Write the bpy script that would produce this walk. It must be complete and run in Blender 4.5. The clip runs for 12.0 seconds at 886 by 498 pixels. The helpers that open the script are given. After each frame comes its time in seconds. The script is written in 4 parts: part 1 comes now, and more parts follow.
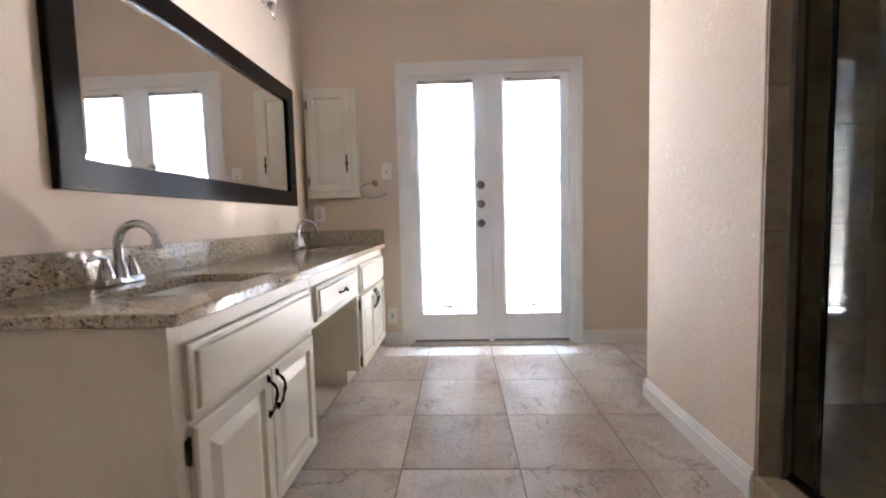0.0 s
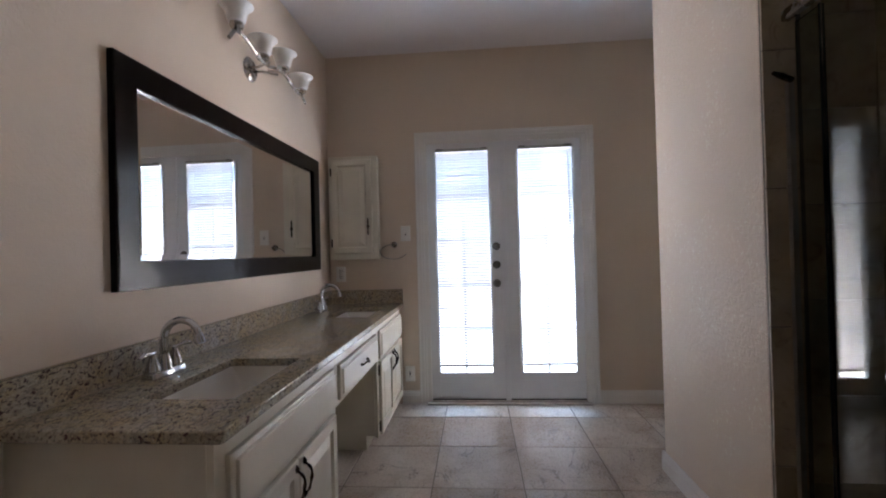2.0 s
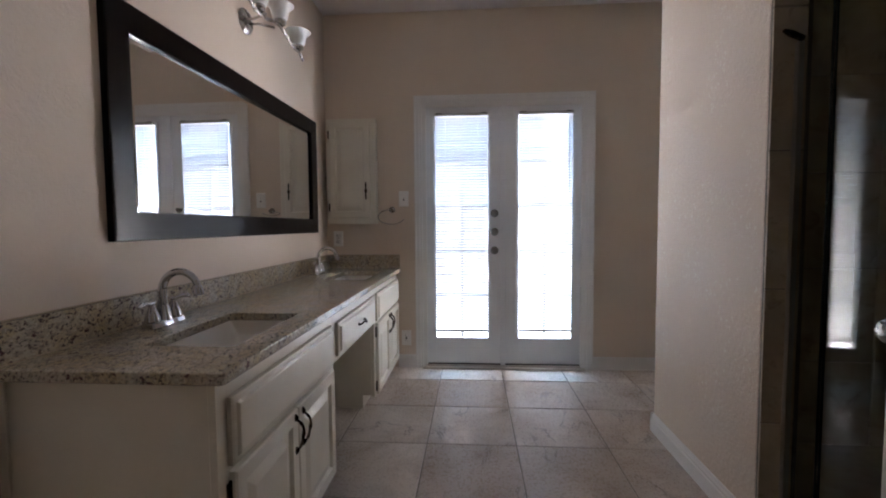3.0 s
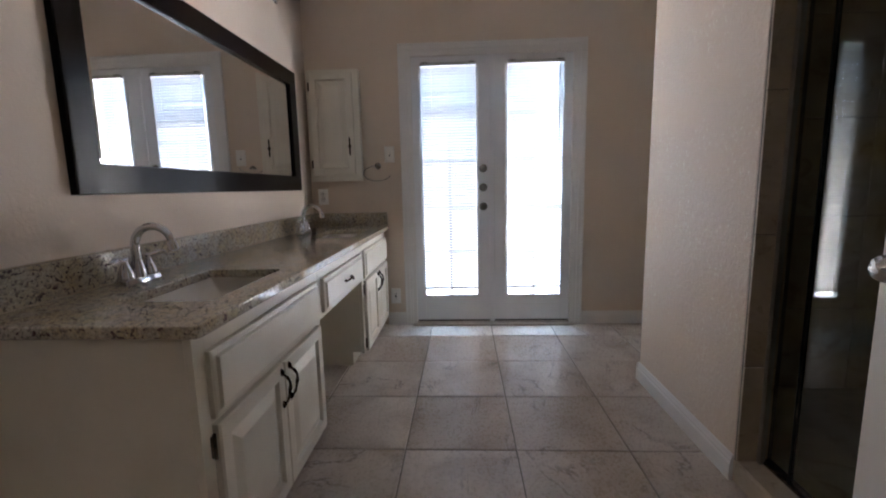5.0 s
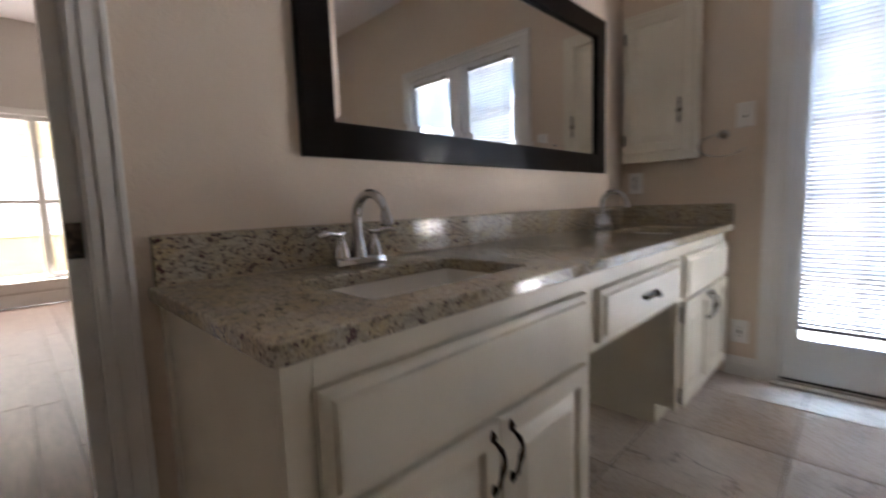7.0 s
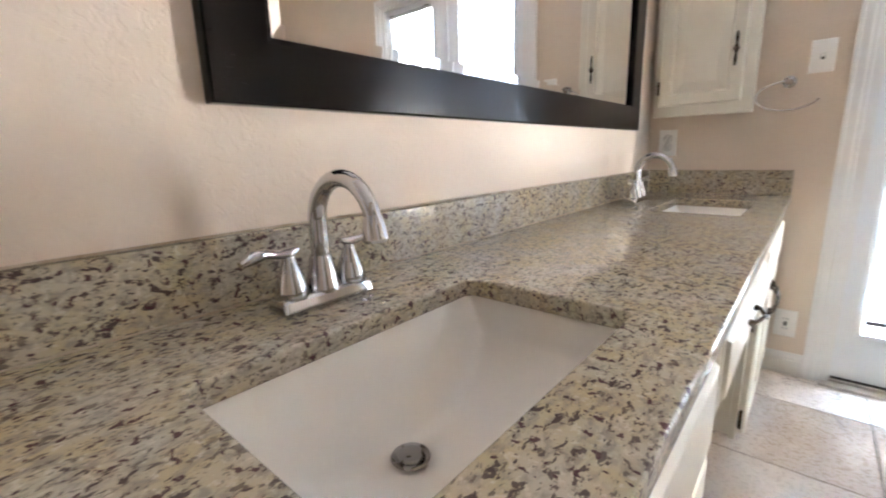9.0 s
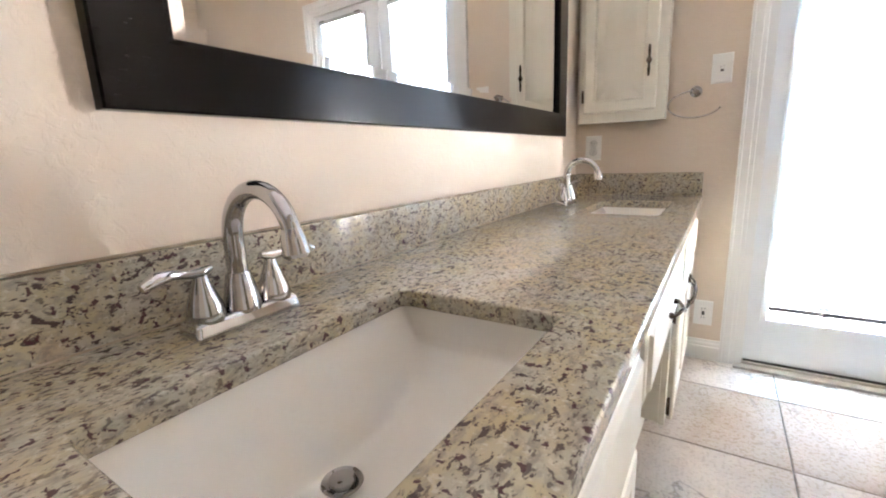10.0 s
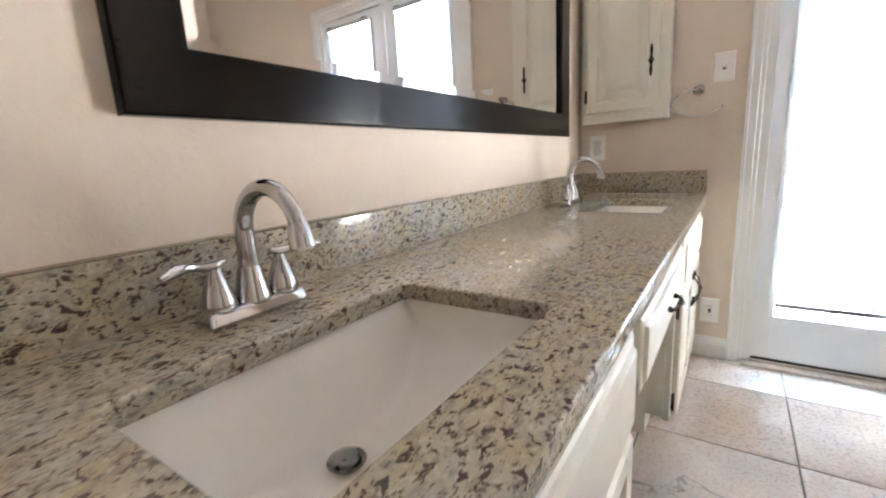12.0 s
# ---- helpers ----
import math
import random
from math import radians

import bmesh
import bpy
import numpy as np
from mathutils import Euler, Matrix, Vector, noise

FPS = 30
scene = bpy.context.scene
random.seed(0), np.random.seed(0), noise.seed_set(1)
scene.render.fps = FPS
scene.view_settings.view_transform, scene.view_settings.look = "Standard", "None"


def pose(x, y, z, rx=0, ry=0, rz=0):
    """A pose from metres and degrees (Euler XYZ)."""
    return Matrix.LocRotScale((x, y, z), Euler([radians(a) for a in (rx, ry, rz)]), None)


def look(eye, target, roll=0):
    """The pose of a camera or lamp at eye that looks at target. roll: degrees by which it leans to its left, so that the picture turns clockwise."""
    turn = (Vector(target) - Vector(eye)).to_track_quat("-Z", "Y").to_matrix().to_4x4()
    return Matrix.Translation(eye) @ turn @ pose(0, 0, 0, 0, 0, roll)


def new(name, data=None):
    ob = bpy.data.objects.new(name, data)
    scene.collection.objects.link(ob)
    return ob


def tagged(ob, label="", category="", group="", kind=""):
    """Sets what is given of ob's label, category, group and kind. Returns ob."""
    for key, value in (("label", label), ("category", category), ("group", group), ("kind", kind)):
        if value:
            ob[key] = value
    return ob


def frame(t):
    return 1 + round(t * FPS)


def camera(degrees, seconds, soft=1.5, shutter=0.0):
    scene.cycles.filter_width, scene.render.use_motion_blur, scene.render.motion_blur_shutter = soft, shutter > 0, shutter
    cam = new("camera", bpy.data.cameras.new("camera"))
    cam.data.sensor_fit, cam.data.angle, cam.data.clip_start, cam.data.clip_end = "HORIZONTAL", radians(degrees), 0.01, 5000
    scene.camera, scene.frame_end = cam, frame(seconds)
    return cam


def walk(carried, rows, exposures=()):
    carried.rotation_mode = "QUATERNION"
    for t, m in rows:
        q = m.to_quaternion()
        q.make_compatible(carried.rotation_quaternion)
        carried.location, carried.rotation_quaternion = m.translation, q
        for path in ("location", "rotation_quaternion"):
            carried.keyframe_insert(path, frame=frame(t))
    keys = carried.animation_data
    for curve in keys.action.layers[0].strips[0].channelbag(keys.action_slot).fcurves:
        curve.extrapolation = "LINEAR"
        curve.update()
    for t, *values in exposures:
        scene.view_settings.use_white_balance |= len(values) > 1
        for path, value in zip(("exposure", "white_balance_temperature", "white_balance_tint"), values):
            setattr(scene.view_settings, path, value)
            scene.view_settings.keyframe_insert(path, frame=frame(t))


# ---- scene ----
cam = camera(91.9, 12.0, soft=1.9, shutter=0.5)
PATH = [
    (0, (0.214, 0.13, 0.974), (0.132, 2.123, 0.834), -1.4),
    (0.5, (0.218, 0.102, 1.094), (0.086, 2.095, 0.986), -0.8),
    (1, (0.219, 0.077, 1.175), (0.09, 2.072, 1.195), -1.9),
    (1.5, (0.216, 0.052, 1.205), (0.055, 2.044, 1.288), -1.1),
    (2, (0.212, 0.036, 1.188), (0.062, 2.03, 1.203), -1.5),
    (2.5, (0.2, 0.034, 1.162), (0.047, 2.028, 1.129), -1.5),
    (3, (0.202, 0.037, 1.131), (0.066, 2.029, 1.022), -0.4),
    (5, (0.216, 0.083, 1.087), (0.122, 2.06, 0.802), -1.2),
    (5.5, (0.212, 0.17, 1.003), (0.093, 2.123, 0.589), -2.6),
    (6, (0.245, 0.337, 0.918), (-0.069, 2.29, 0.627), -3.4),
    (6.5, (0.198, 0.557, 0.906), (-0.72, 2.324, 0.722), -2.8),
    (7, (0.108, 0.764, 0.951), (-1.286, 2.182, 0.741), -1.9),
    (7.2, (0.061, 0.824, 0.972), (-1.444, 2.127, 0.782), -1.8),
    (8.8, (-0.297, 1.062, 1.009), (-1.658, 2.469, 0.601), -2.3),
    (9, (-0.306, 1.065, 1.01), (-1.583, 2.543, 0.577), -1.6),
    (9.5, (-0.311, 1.08, 1.009), (-1.469, 2.658, 0.595), -1.6),
    (10, (-0.298, 1.09, 1.011), (-1.369, 2.728, 0.598), -2.3),
    (10.5, (-0.286, 1.095, 1.013), (-1.332, 2.751, 0.606), -2.4),
    (11, (-0.271, 1.102, 1.018), (-1.277, 2.788, 0.636), -2.5),
    (11.5, (-0.271, 1.098, 1.018), (-1.301, 2.772, 0.646), -2.7),
    (12, (-0.266, 1.07, 1.003), (-1.375, 2.687, 0.606), -3.1),
]
EXPOSURES = [(0, 2.78, 6450, 18), (0.5, 2.38, 6450, 18), (1.0, 1.87, 6400, 18), (1.5, 1.60, 6250, 19), (2.0, 1.50, 6200, 19), (3.0, 1.50, 6200, 19),
             (5.0, 1.55, 6200, 18), (5.5, 1.57, 6200, 18), (6.5, 1.57, 6200, 18), (7.2, 1.82, 6400, 16), (8.8, 3.25, 6250, 14), (9.5, 3.55, 6250, 13),
             (10.5, 3.60, 6250, 13), (12.0, 3.32, 6250, 13)]
walk(cam, [(t, look(eye, target, roll)) for t, eye, target, roll in PATH], EXPOSURES)

# ---- light ----
world = bpy.data.worlds.new("sky")
scene.world = world
world.use_nodes = True
wn = world.node_tree.nodes
sky = wn.new("ShaderNodeTexSky")
sky.sky_type, sky.sun_disc = "NISHITA", False
sky.sun_elevation, sky.sun_rotation = radians(57), radians(90)
world.node_tree.links.new(sky.outputs[0], wn["Background"].inputs[0])
wn["Background"].inputs[1].default_value = 0.1
sun = new("sun", bpy.data.lights.new("sun", "SUN"))
sun.data.energy, sun.data.angle, sun.data.color = 3.0, radians(0.5), (1, 0.95, 0.88)
sun.matrix_world = look((0, 0, 10), (-6.5, 0.0, 0))


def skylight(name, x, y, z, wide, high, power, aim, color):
    """A lamp added outside an opening, in place of the sky's light."""
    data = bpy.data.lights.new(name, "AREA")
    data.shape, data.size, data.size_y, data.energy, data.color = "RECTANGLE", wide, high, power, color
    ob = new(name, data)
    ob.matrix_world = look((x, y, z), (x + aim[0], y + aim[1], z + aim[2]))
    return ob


# strong lamp added right of the doors, out of view, to light the vanity side
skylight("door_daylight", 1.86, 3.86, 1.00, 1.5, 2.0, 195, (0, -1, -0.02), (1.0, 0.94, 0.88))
# weak lamp straight behind the doors, so the panes stay dimmer
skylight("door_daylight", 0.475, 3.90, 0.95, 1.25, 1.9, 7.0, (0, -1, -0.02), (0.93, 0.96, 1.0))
# strong lamp added left of the doors, out of view, to light the shower wall
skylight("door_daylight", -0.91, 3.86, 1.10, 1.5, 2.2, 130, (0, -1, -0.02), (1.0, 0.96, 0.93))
# added above the view; lays a bluish band on the floor by the doors
skylight("high_daylight", 0.45, 5.6, 3.95, 3.4, 2.2, 600, (0, -0.9, -1), (0.42, 0.68, 1.0))
# added above the bedroom window, out of view; also fills the bathroom with light
skylight("bedroom_daylight", -7.1, 0.9, 2.95, 4.0, 1.3, 460, (1, 0, -0.8), (1.0, 0.95, 0.90))

# ---- materials ----
def material(name, color=(0.5, 0.5, 0.5), rough=0.5, metal=0.0, spec=0.5):
    m = bpy.data.materials.new(name)
    m.use_nodes = True
    b = m.node_tree.nodes["Principled BSDF"]
    b.inputs["Base Color"].default_value = (*color, 1)
    b.inputs["Roughness"].default_value = rough
    b.inputs["Metallic"].default_value = metal
    b.inputs["Specular IOR Level"].default_value = spec
    return m


class Nodes:
    """Short hand to wire a material."""

    def __init__(self, m):
        self.tree = m.node_tree
        self.n = m.node_tree.nodes
        self.b = self.n["Principled BSDF"]
        self.coord = self.n.new("ShaderNodeTexCoord").outputs["Object"]

    def link(self, a, b):
        self.tree.links.new(a, b)

    def shifted(self):
        """Object coordinates moved by a random step for each object."""
        info = self.n.new("ShaderNodeObjectInfo").outputs["Random"]
        mul = self.n.new("ShaderNodeVectorMath")
        mul.operation = "SCALE"
        mul.inputs[0].default_value = (37.0, 19.0, 11.0)
        self.link(info, mul.inputs["Scale"])
        add = self.n.new("ShaderNodeVectorMath")
        self.link(self.coord, add.inputs[0])
        self.link(mul.outputs[0], add.inputs[1])
        self.coord = add.outputs[0]

    def stretched(self, scale, turn=(0, 0, 0)):
        mp = self.n.new("ShaderNodeMapping")
        mp.inputs["Scale"].default_value = scale
        mp.inputs["Rotation"].default_value = turn
        self.link(self.coord, mp.inputs["Vector"])
        return mp.outputs[0]

    def noise(self, scale, detail=3.0, rough=0.5, distort=0.0, coord=None):
        t = self.n.new("ShaderNodeTexNoise")
        t.inputs["Scale"].default_value, t.inputs["Detail"].default_value = scale, detail
        t.inputs["Roughness"].default_value, t.inputs["Distortion"].default_value = rough, distort
        self.link(coord or self.coord, t.inputs["Vector"])
        return t.outputs["Fac"]

    def cells(self, scale, feature="F1", coord=None, out="Distance"):
        t = self.n.new("ShaderNodeTexVoronoi")
        t.feature = feature
        t.inputs["Scale"].default_value = scale
        self.link(coord or self.coord, t.inputs["Vector"])
        return t.outputs[out]

    def ramp(self, fac, *stops):
        r = self.n.new("ShaderNodeValToRGB")
        e = r.color_ramp.elements
        while len(e) < len(stops):
            e.new(0.5)
        for el, (at, c) in zip(e, stops):
            el.position = at
            el.color = (*c, 1) if isinstance(c, tuple) else (c, c, c, 1)
        self.link(fac, r.inputs[0])
        return r.outputs[0]

    def mix(self, fac, a, b, how="MIX"):
        m = self.n.new("ShaderNodeMix")
        m.data_type, m.blend_type = "RGBA", how
        for value, socket in ((fac, m.inputs[0]), (a, m.inputs[6]), (b, m.inputs[7])):
            if isinstance(value, (int, float)):
                socket.default_value = value
            elif isinstance(value, tuple):
                socket.default_value = (*value, 1)
            else:
                self.link(value, socket)
        return m.outputs[2]

    def bump(self, fac, strength, depth):
        b = self.n.new("ShaderNodeBump")
        b.inputs["Strength"].default_value, b.inputs["Distance"].default_value = strength, depth
        self.link(fac, b.inputs["Height"])
        self.link(b.outputs[0], self.b.inputs["Normal"])

    def color(self, c):
        self.link(c, self.b.inputs["Base Color"])

    def rough(self, r):
        self.link(r, self.b.inputs["Roughness"])


def painted_wall(name, base, light, rough=0.62):
    """Wall paint over a knockdown texture."""
    m = material(name, base, rough)
    k = Nodes(m)
    k.color(k.mix(k.ramp(k.noise(1.7, 4), (0.35, 0.0), (0.7, 1.0)), base, light))
    flats = k.ramp(k.noise(55, 3, 0.55, 0.6), (0.46, 0.0), (0.54, 1.0))
    grain = k.noise(260, 2)
    k.bump(k.mix(0.25, flats, grain), 0.18, 0.005)
    k.rough(k.ramp(k.noise(4.0, 3), (0.3, rough - 0.08), (0.7, rough + 0.06)))
    return m


WALL = painted_wall("tan_wall_paint", (0.69, 0.58, 0.465), (0.72, 0.61, 0.49))
BED_WALL = painted_wall("grey_wall_paint", (0.62, 0.58, 0.53), (0.65, 0.61, 0.56))
SPARKLED = painted_wall("sparkled_tan_wall_paint", (0.69, 0.58, 0.465), (0.72, 0.61, 0.49))
k = Nodes(SPARKLED)
k.bump(k.mix(0.2, k.ramp(k.noise(48, 3, 0.6, 0.7), (0.47, 0.0), (0.55, 1.0)), k.noise(240, 2)), 0.34, 0.006)
# sparkle of the relief in grazing light, painted as pale specks in patches
glints = k.ramp(k.noise(70, 3, 0.6, 0.5), (0.60, 0.0), (0.64, 1.0))
patch = k.ramp(k.noise(2.6, 3, 0.6, 0.0), (0.46, 0.0), (0.56, 1.0))
old = SPARKLED.node_tree.nodes["Principled BSDF"].inputs["Base Color"].links[0].from_socket
k.color(k.mix(k.mix(1.0, glints, patch, "MULTIPLY"), old, (0.80, 0.74, 0.62)))
CEILING = painted_wall("ceiling_paint", (0.80, 0.75, 0.73), (0.82, 0.77, 0.75), 0.8)


def white_paint(name, base, worn, rough):
    m = material(name, base, rough)
    k = Nodes(m)
    brush = k.noise(14, 4, 0.6, coord=k.stretched((6, 6, 0.8)))
    k.color(k.mix(k.ramp(k.noise(5, 5), (0.4, 0.0), (0.75, 1.0)), base, worn))
    k.bump(brush, 0.10, 0.002)
    k.rough(k.ramp(k.noise(7, 3), (0.3, rough - 0.06), (0.7, rough + 0.08)))
    return m


CABINET = white_paint("cream_cabinet_paint", (0.78, 0.735, 0.62), (0.72, 0.67, 0.55), 0.36)
TRIM = white_paint("white_trim_paint", (0.80, 0.78, 0.74), (0.76, 0.74, 0.69), 0.35)
DOOR = white_paint("white_door_paint", (0.80, 0.80, 0.79), (0.75, 0.755, 0.75), 0.38)
PLASTIC = material("white_plastic", (0.84, 0.82, 0.77), 0.35)
SLAT = material("blind_slat", (0.44, 0.44, 0.44), 0.45)
sn = SLAT.node_tree.nodes
thin, both = sn.new("ShaderNodeBsdfTranslucent"), sn.new("ShaderNodeMixShader")
thin.inputs["Color"].default_value = (0.62, 0.63, 0.64, 1)
both.inputs[0].default_value = 0.05
for a, b in ((sn["Principled BSDF"].outputs[0], both.inputs[1]), (thin.outputs[0], both.inputs[2]), (both.outputs[0], sn["Material Output"].inputs[0])):
    SLAT.node_tree.links.new(a, b)
RAIL = material("blind_rail", (0.42, 0.42, 0.41), 0.4)
DARK_SLOT = material("dark_slot", (0.05, 0.045, 0.04), 0.6)
# dark colour in place of shade in narrow gaps; brackets and plank bed share it
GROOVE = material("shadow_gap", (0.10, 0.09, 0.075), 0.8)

GRANITE = material("speckled_granite", (0.6, 0.55, 0.42), 0.13)
k = Nodes(GRANITE)
base = k.mix(k.ramp(k.noise(13, 4, 0.6), (0.40, 0.0), (0.62, 1.0)), (0.51, 0.425, 0.27), (0.50, 0.455, 0.365))
lean = k.stretched((1.0, 0.55, 1.0), (0.5, 0.2, 0.6))
cloud = k.ramp(k.noise(85, 4, 0.6, 0.5, lean), (0.47, 0.0), (0.62, 0.8))
base = k.mix(cloud, base, (0.31, 0.275, 0.225))
pale = k.ramp(k.noise(120, 3, 0.6, 0.2), (0.56, 0.0), (0.66, 0.6))
base = k.mix(pale, base, (0.66, 0.60, 0.47))
fine = k.ramp(k.noise(190, 3, 0.6, 0.3, lean), (0.575, 0.0), (0.65, 0.8))
base = k.mix(fine, base, (0.13, 0.105, 0.095))
thick = k.ramp(k.noise(7, 3, 0.6), (0.35, 0.5), (0.60, 1.0))
flake = k.ramp(k.noise(106, 3, 0.6, 0.3, lean), (0.575, 0.0), (0.615, 0.95))
base = k.mix(k.mix(1.0, flake, thick, "MULTIPLY"), base, (0.075, 0.052, 0.055))
garnet = k.ramp(k.noise(88, 3, 0.5, 0.3), (0.615, 0.0), (0.65, 0.92))
k.color(k.mix(garnet, base, (0.085, 0.04, 0.05)))
k.rough(k.ramp(k.noise(60, 3), (0.3, 0.06), (0.7, 0.12)))

CAULK = material("aged_caulk", (0.44, 0.35, 0.24), 0.7)
k = Nodes(CAULK)
k.color(k.ramp(k.noise(25, 4, 0.6), (0.35, (0.33, 0.24, 0.15)), (0.65, (0.52, 0.44, 0.33))))

TILE = material("stone_look_floor_tile", (0.45, 0.40, 0.34), 0.3)
k = Nodes(TILE)
k.shifted()
drift = k.stretched((1.0, 0.42, 1.0), (0, 0, 0.55))
body = k.mix(k.ramp(k.noise(1.7, 2, 0.5, 0.3, drift), (0.32, 0.0), (0.68, 1.0)), (0.45, 0.375, 0.305), (0.66, 0.585, 0.505))
body = k.mix(k.ramp(k.noise(2.4, 4, 0.6, 0.8), (0.45, 0.0), (0.72, 0.85)), body, (0.36, 0.27, 0.195))
vein = k.ramp(k.noise(2.1, 7, 0.6, 1.2, drift), (0.488, 0.0), (0.50, 1.0), (0.512, 0.0))
broken = k.ramp(k.noise(5.0, 3), (0.46, 0.0), (0.58, 0.85))
body = k.mix(k.mix(1.0, vein, broken, "MULTIPLY"), body, (0.22, 0.18, 0.15))
body = k.mix(k.ramp(k.noise(34, 5, 0.75, 0.6, drift), (0.48, 0.0), (0.75, 0.4)), body, (0.40, 0.335, 0.275))
k.color(k.mix(k.ramp(k.noise(75, 4, 0.75), (0.50, 0.0), (0.80, 0.25)), body, (0.64, 0.58, 0.51)))
k.rough(k.ramp(k.noise(90, 3), (0.3, 0.24), (0.7, 0.34)))
k.bump(k.noise(110, 4, 0.6), 0.06, 0.002)
GROUT = material("floor_grout", (0.19, 0.165, 0.14), 0.9)
k = Nodes(GROUT)
k.color(k.ramp(k.noise(30, 4), (0.3, (0.15, 0.13, 0.11)), (0.7, (0.24, 0.21, 0.18))))

SHOWER_TILE = material("brown_shower_tile", (0.28, 0.22, 0.16), 0.3)
k = Nodes(SHOWER_TILE)
k.shifted()
body = k.mix(k.ramp(k.noise(4, 6, 0.6, 1.0), (0.34, 0.0), (0.66, 1.0)), (0.42, 0.335, 0.235), (0.56, 0.47, 0.345))
k.color(k.mix(k.ramp(k.noise(9, 7, 0.7, 1.6), (0.55, 0.0), (0.70, 0.8)), body, (0.27, 0.19, 0.12)))
k.bump(k.noise(20, 5), 0.15, 0.003)

FRAME_WOOD = material("espresso_frame", (0.006, 0.0042, 0.0042), 0.18, 0.0, 0.2)
k = Nodes(FRAME_WOOD)
k.color(k.ramp(k.noise(40, 4, 0.6, 0.2, k.stretched((6, 1.0, 6))), (0.3, (0.005, 0.0036, 0.0038)), (0.7, (0.0075, 0.005, 0.0048))))
MIRROR = material("mirror_silver", (0.90, 0.90, 0.89), 0.0, 1.0)
CHROME = material("chrome", (0.60, 0.60, 0.61), 0.06, 1.0)
NICKEL = material("brushed_nickel", (0.42, 0.40, 0.375), 0.26, 1.0)
k = Nodes(NICKEL)
k.rough(k.ramp(k.noise(30, 3), (0.3, 0.2), (0.7, 0.32)))
SATIN = material("satin_metal", (0.50, 0.48, 0.45), 0.32, 1.0)
THRESHOLD = material("worn_beige_threshold", (0.52, 0.47, 0.40), 0.45)
k = Nodes(THRESHOLD)
k.color(k.ramp(k.noise(12, 5, 0.6), (0.35, (0.44, 0.39, 0.33)), (0.65, (0.58, 0.53, 0.46))))
BRONZE = material("dark_bronze", (0.06, 0.045, 0.035), 0.27, 1.0)
k = Nodes(BRONZE)
k.color(k.ramp(k.noise(60, 4), (0.42, (0.045, 0.034, 0.027)), (0.72, (0.24, 0.19, 0.15))))
# nickel with the dark reflections of the room put into its base colour
LOCK = material("dark_nickel_lock", (0.16, 0.145, 0.13), 0.3, 1.0)
PORCELAIN = material("white_porcelain", (0.83, 0.79, 0.715), 0.08)
FROSTED = material("frosted_shade_glass", (0.80, 0.79, 0.75), 0.42)
k = Nodes(FROSTED)
k.b.inputs["Subsurface Weight"].default_value = 0.35
k.b.inputs["Subsurface Radius"].default_value = (0.02, 0.02, 0.02)
k.color(k.ramp(k.noise(14, 4, 0.6, 1.5), (0.35, (0.74, 0.73, 0.69)), (0.65, (0.84, 0.83, 0.80))))


def glass(name, tint, rough=0.0):
    m = material(name, tint, rough)
    b = m.node_tree.nodes["Principled BSDF"]
    b.inputs["Transmission Weight"].default_value = 1.0
    b.inputs["IOR"].default_value = 1.5
    return m


PANE = glass("window_glass", (0.97, 0.99, 0.98))
SHOWER_GLASS = glass("shower_glass", (0.86, 0.89, 0.80))
SHOWER_GLASS.node_tree.nodes["Principled BSDF"].inputs["IOR"].default_value = 1.25
GLASS_EDGE = material("dark_glass_edge", (0.012, 0.022, 0.018), 0.2)

WOOD_FLOOR = material("dark_wood_floor", (0.06, 0.04, 0.03), 0.42, 0.0, 0.12)
k = Nodes(WOOD_FLOOR)
k.shifted()
k.color(k.ramp(k.noise(6, 6, 0.6, 0.8, k.stretched((1.0, 9.0, 9.0))), (0.3, (0.032, 0.021, 0.016)), (0.7, (0.08, 0.055, 0.041))))
SIDING = material("yellow_siding", (0.72, 0.62, 0.40), 0.7)
k = Nodes(SIDING)
k.color(k.mix(k.ramp(k.noise(1.5, 5), (0.3, 0.0), (0.7, 1.0)), (0.44, 0.36, 0.20), (0.49, 0.41, 0.25)))
CONCRETE = material("pale_concrete", (0.45, 0.43, 0.40), 0.8)
k = Nodes(CONCRETE)
k.color(k.ramp(k.noise(0.9, 6), (0.3, (0.36, 0.345, 0.32)), (0.7, (0.50, 0.48, 0.45))))
ROOF = material("grey_shingle", (0.12, 0.11, 0.10), 0.9)


# ---- building blocks ----
def box(bm, x0, x1, y0, y1, z0, z1, bevel=0.0, segments=2):
    r = bmesh.ops.create_cube(bm, size=1.0)
    vs = r["verts"]
    for v in vs:
        v.co = ((x0 + x1) / 2 + v.co.x * (x1 - x0), (y0 + y1) / 2 + v.co.y * (y1 - y0), (z0 + z1) / 2 + v.co.z * (z1 - z0))
    if bevel:
        es = list({e for v in vs for e in v.link_edges})
        bmesh.ops.bevel(bm, geom=es, offset=bevel, segments=segments, affect="EDGES", profile=0.6)
    return bm


def boxes(*specs, bevel=0.0):
    bm = bmesh.new()
    for s in specs:
        box(bm, *s, bevel=bevel)
    return bm


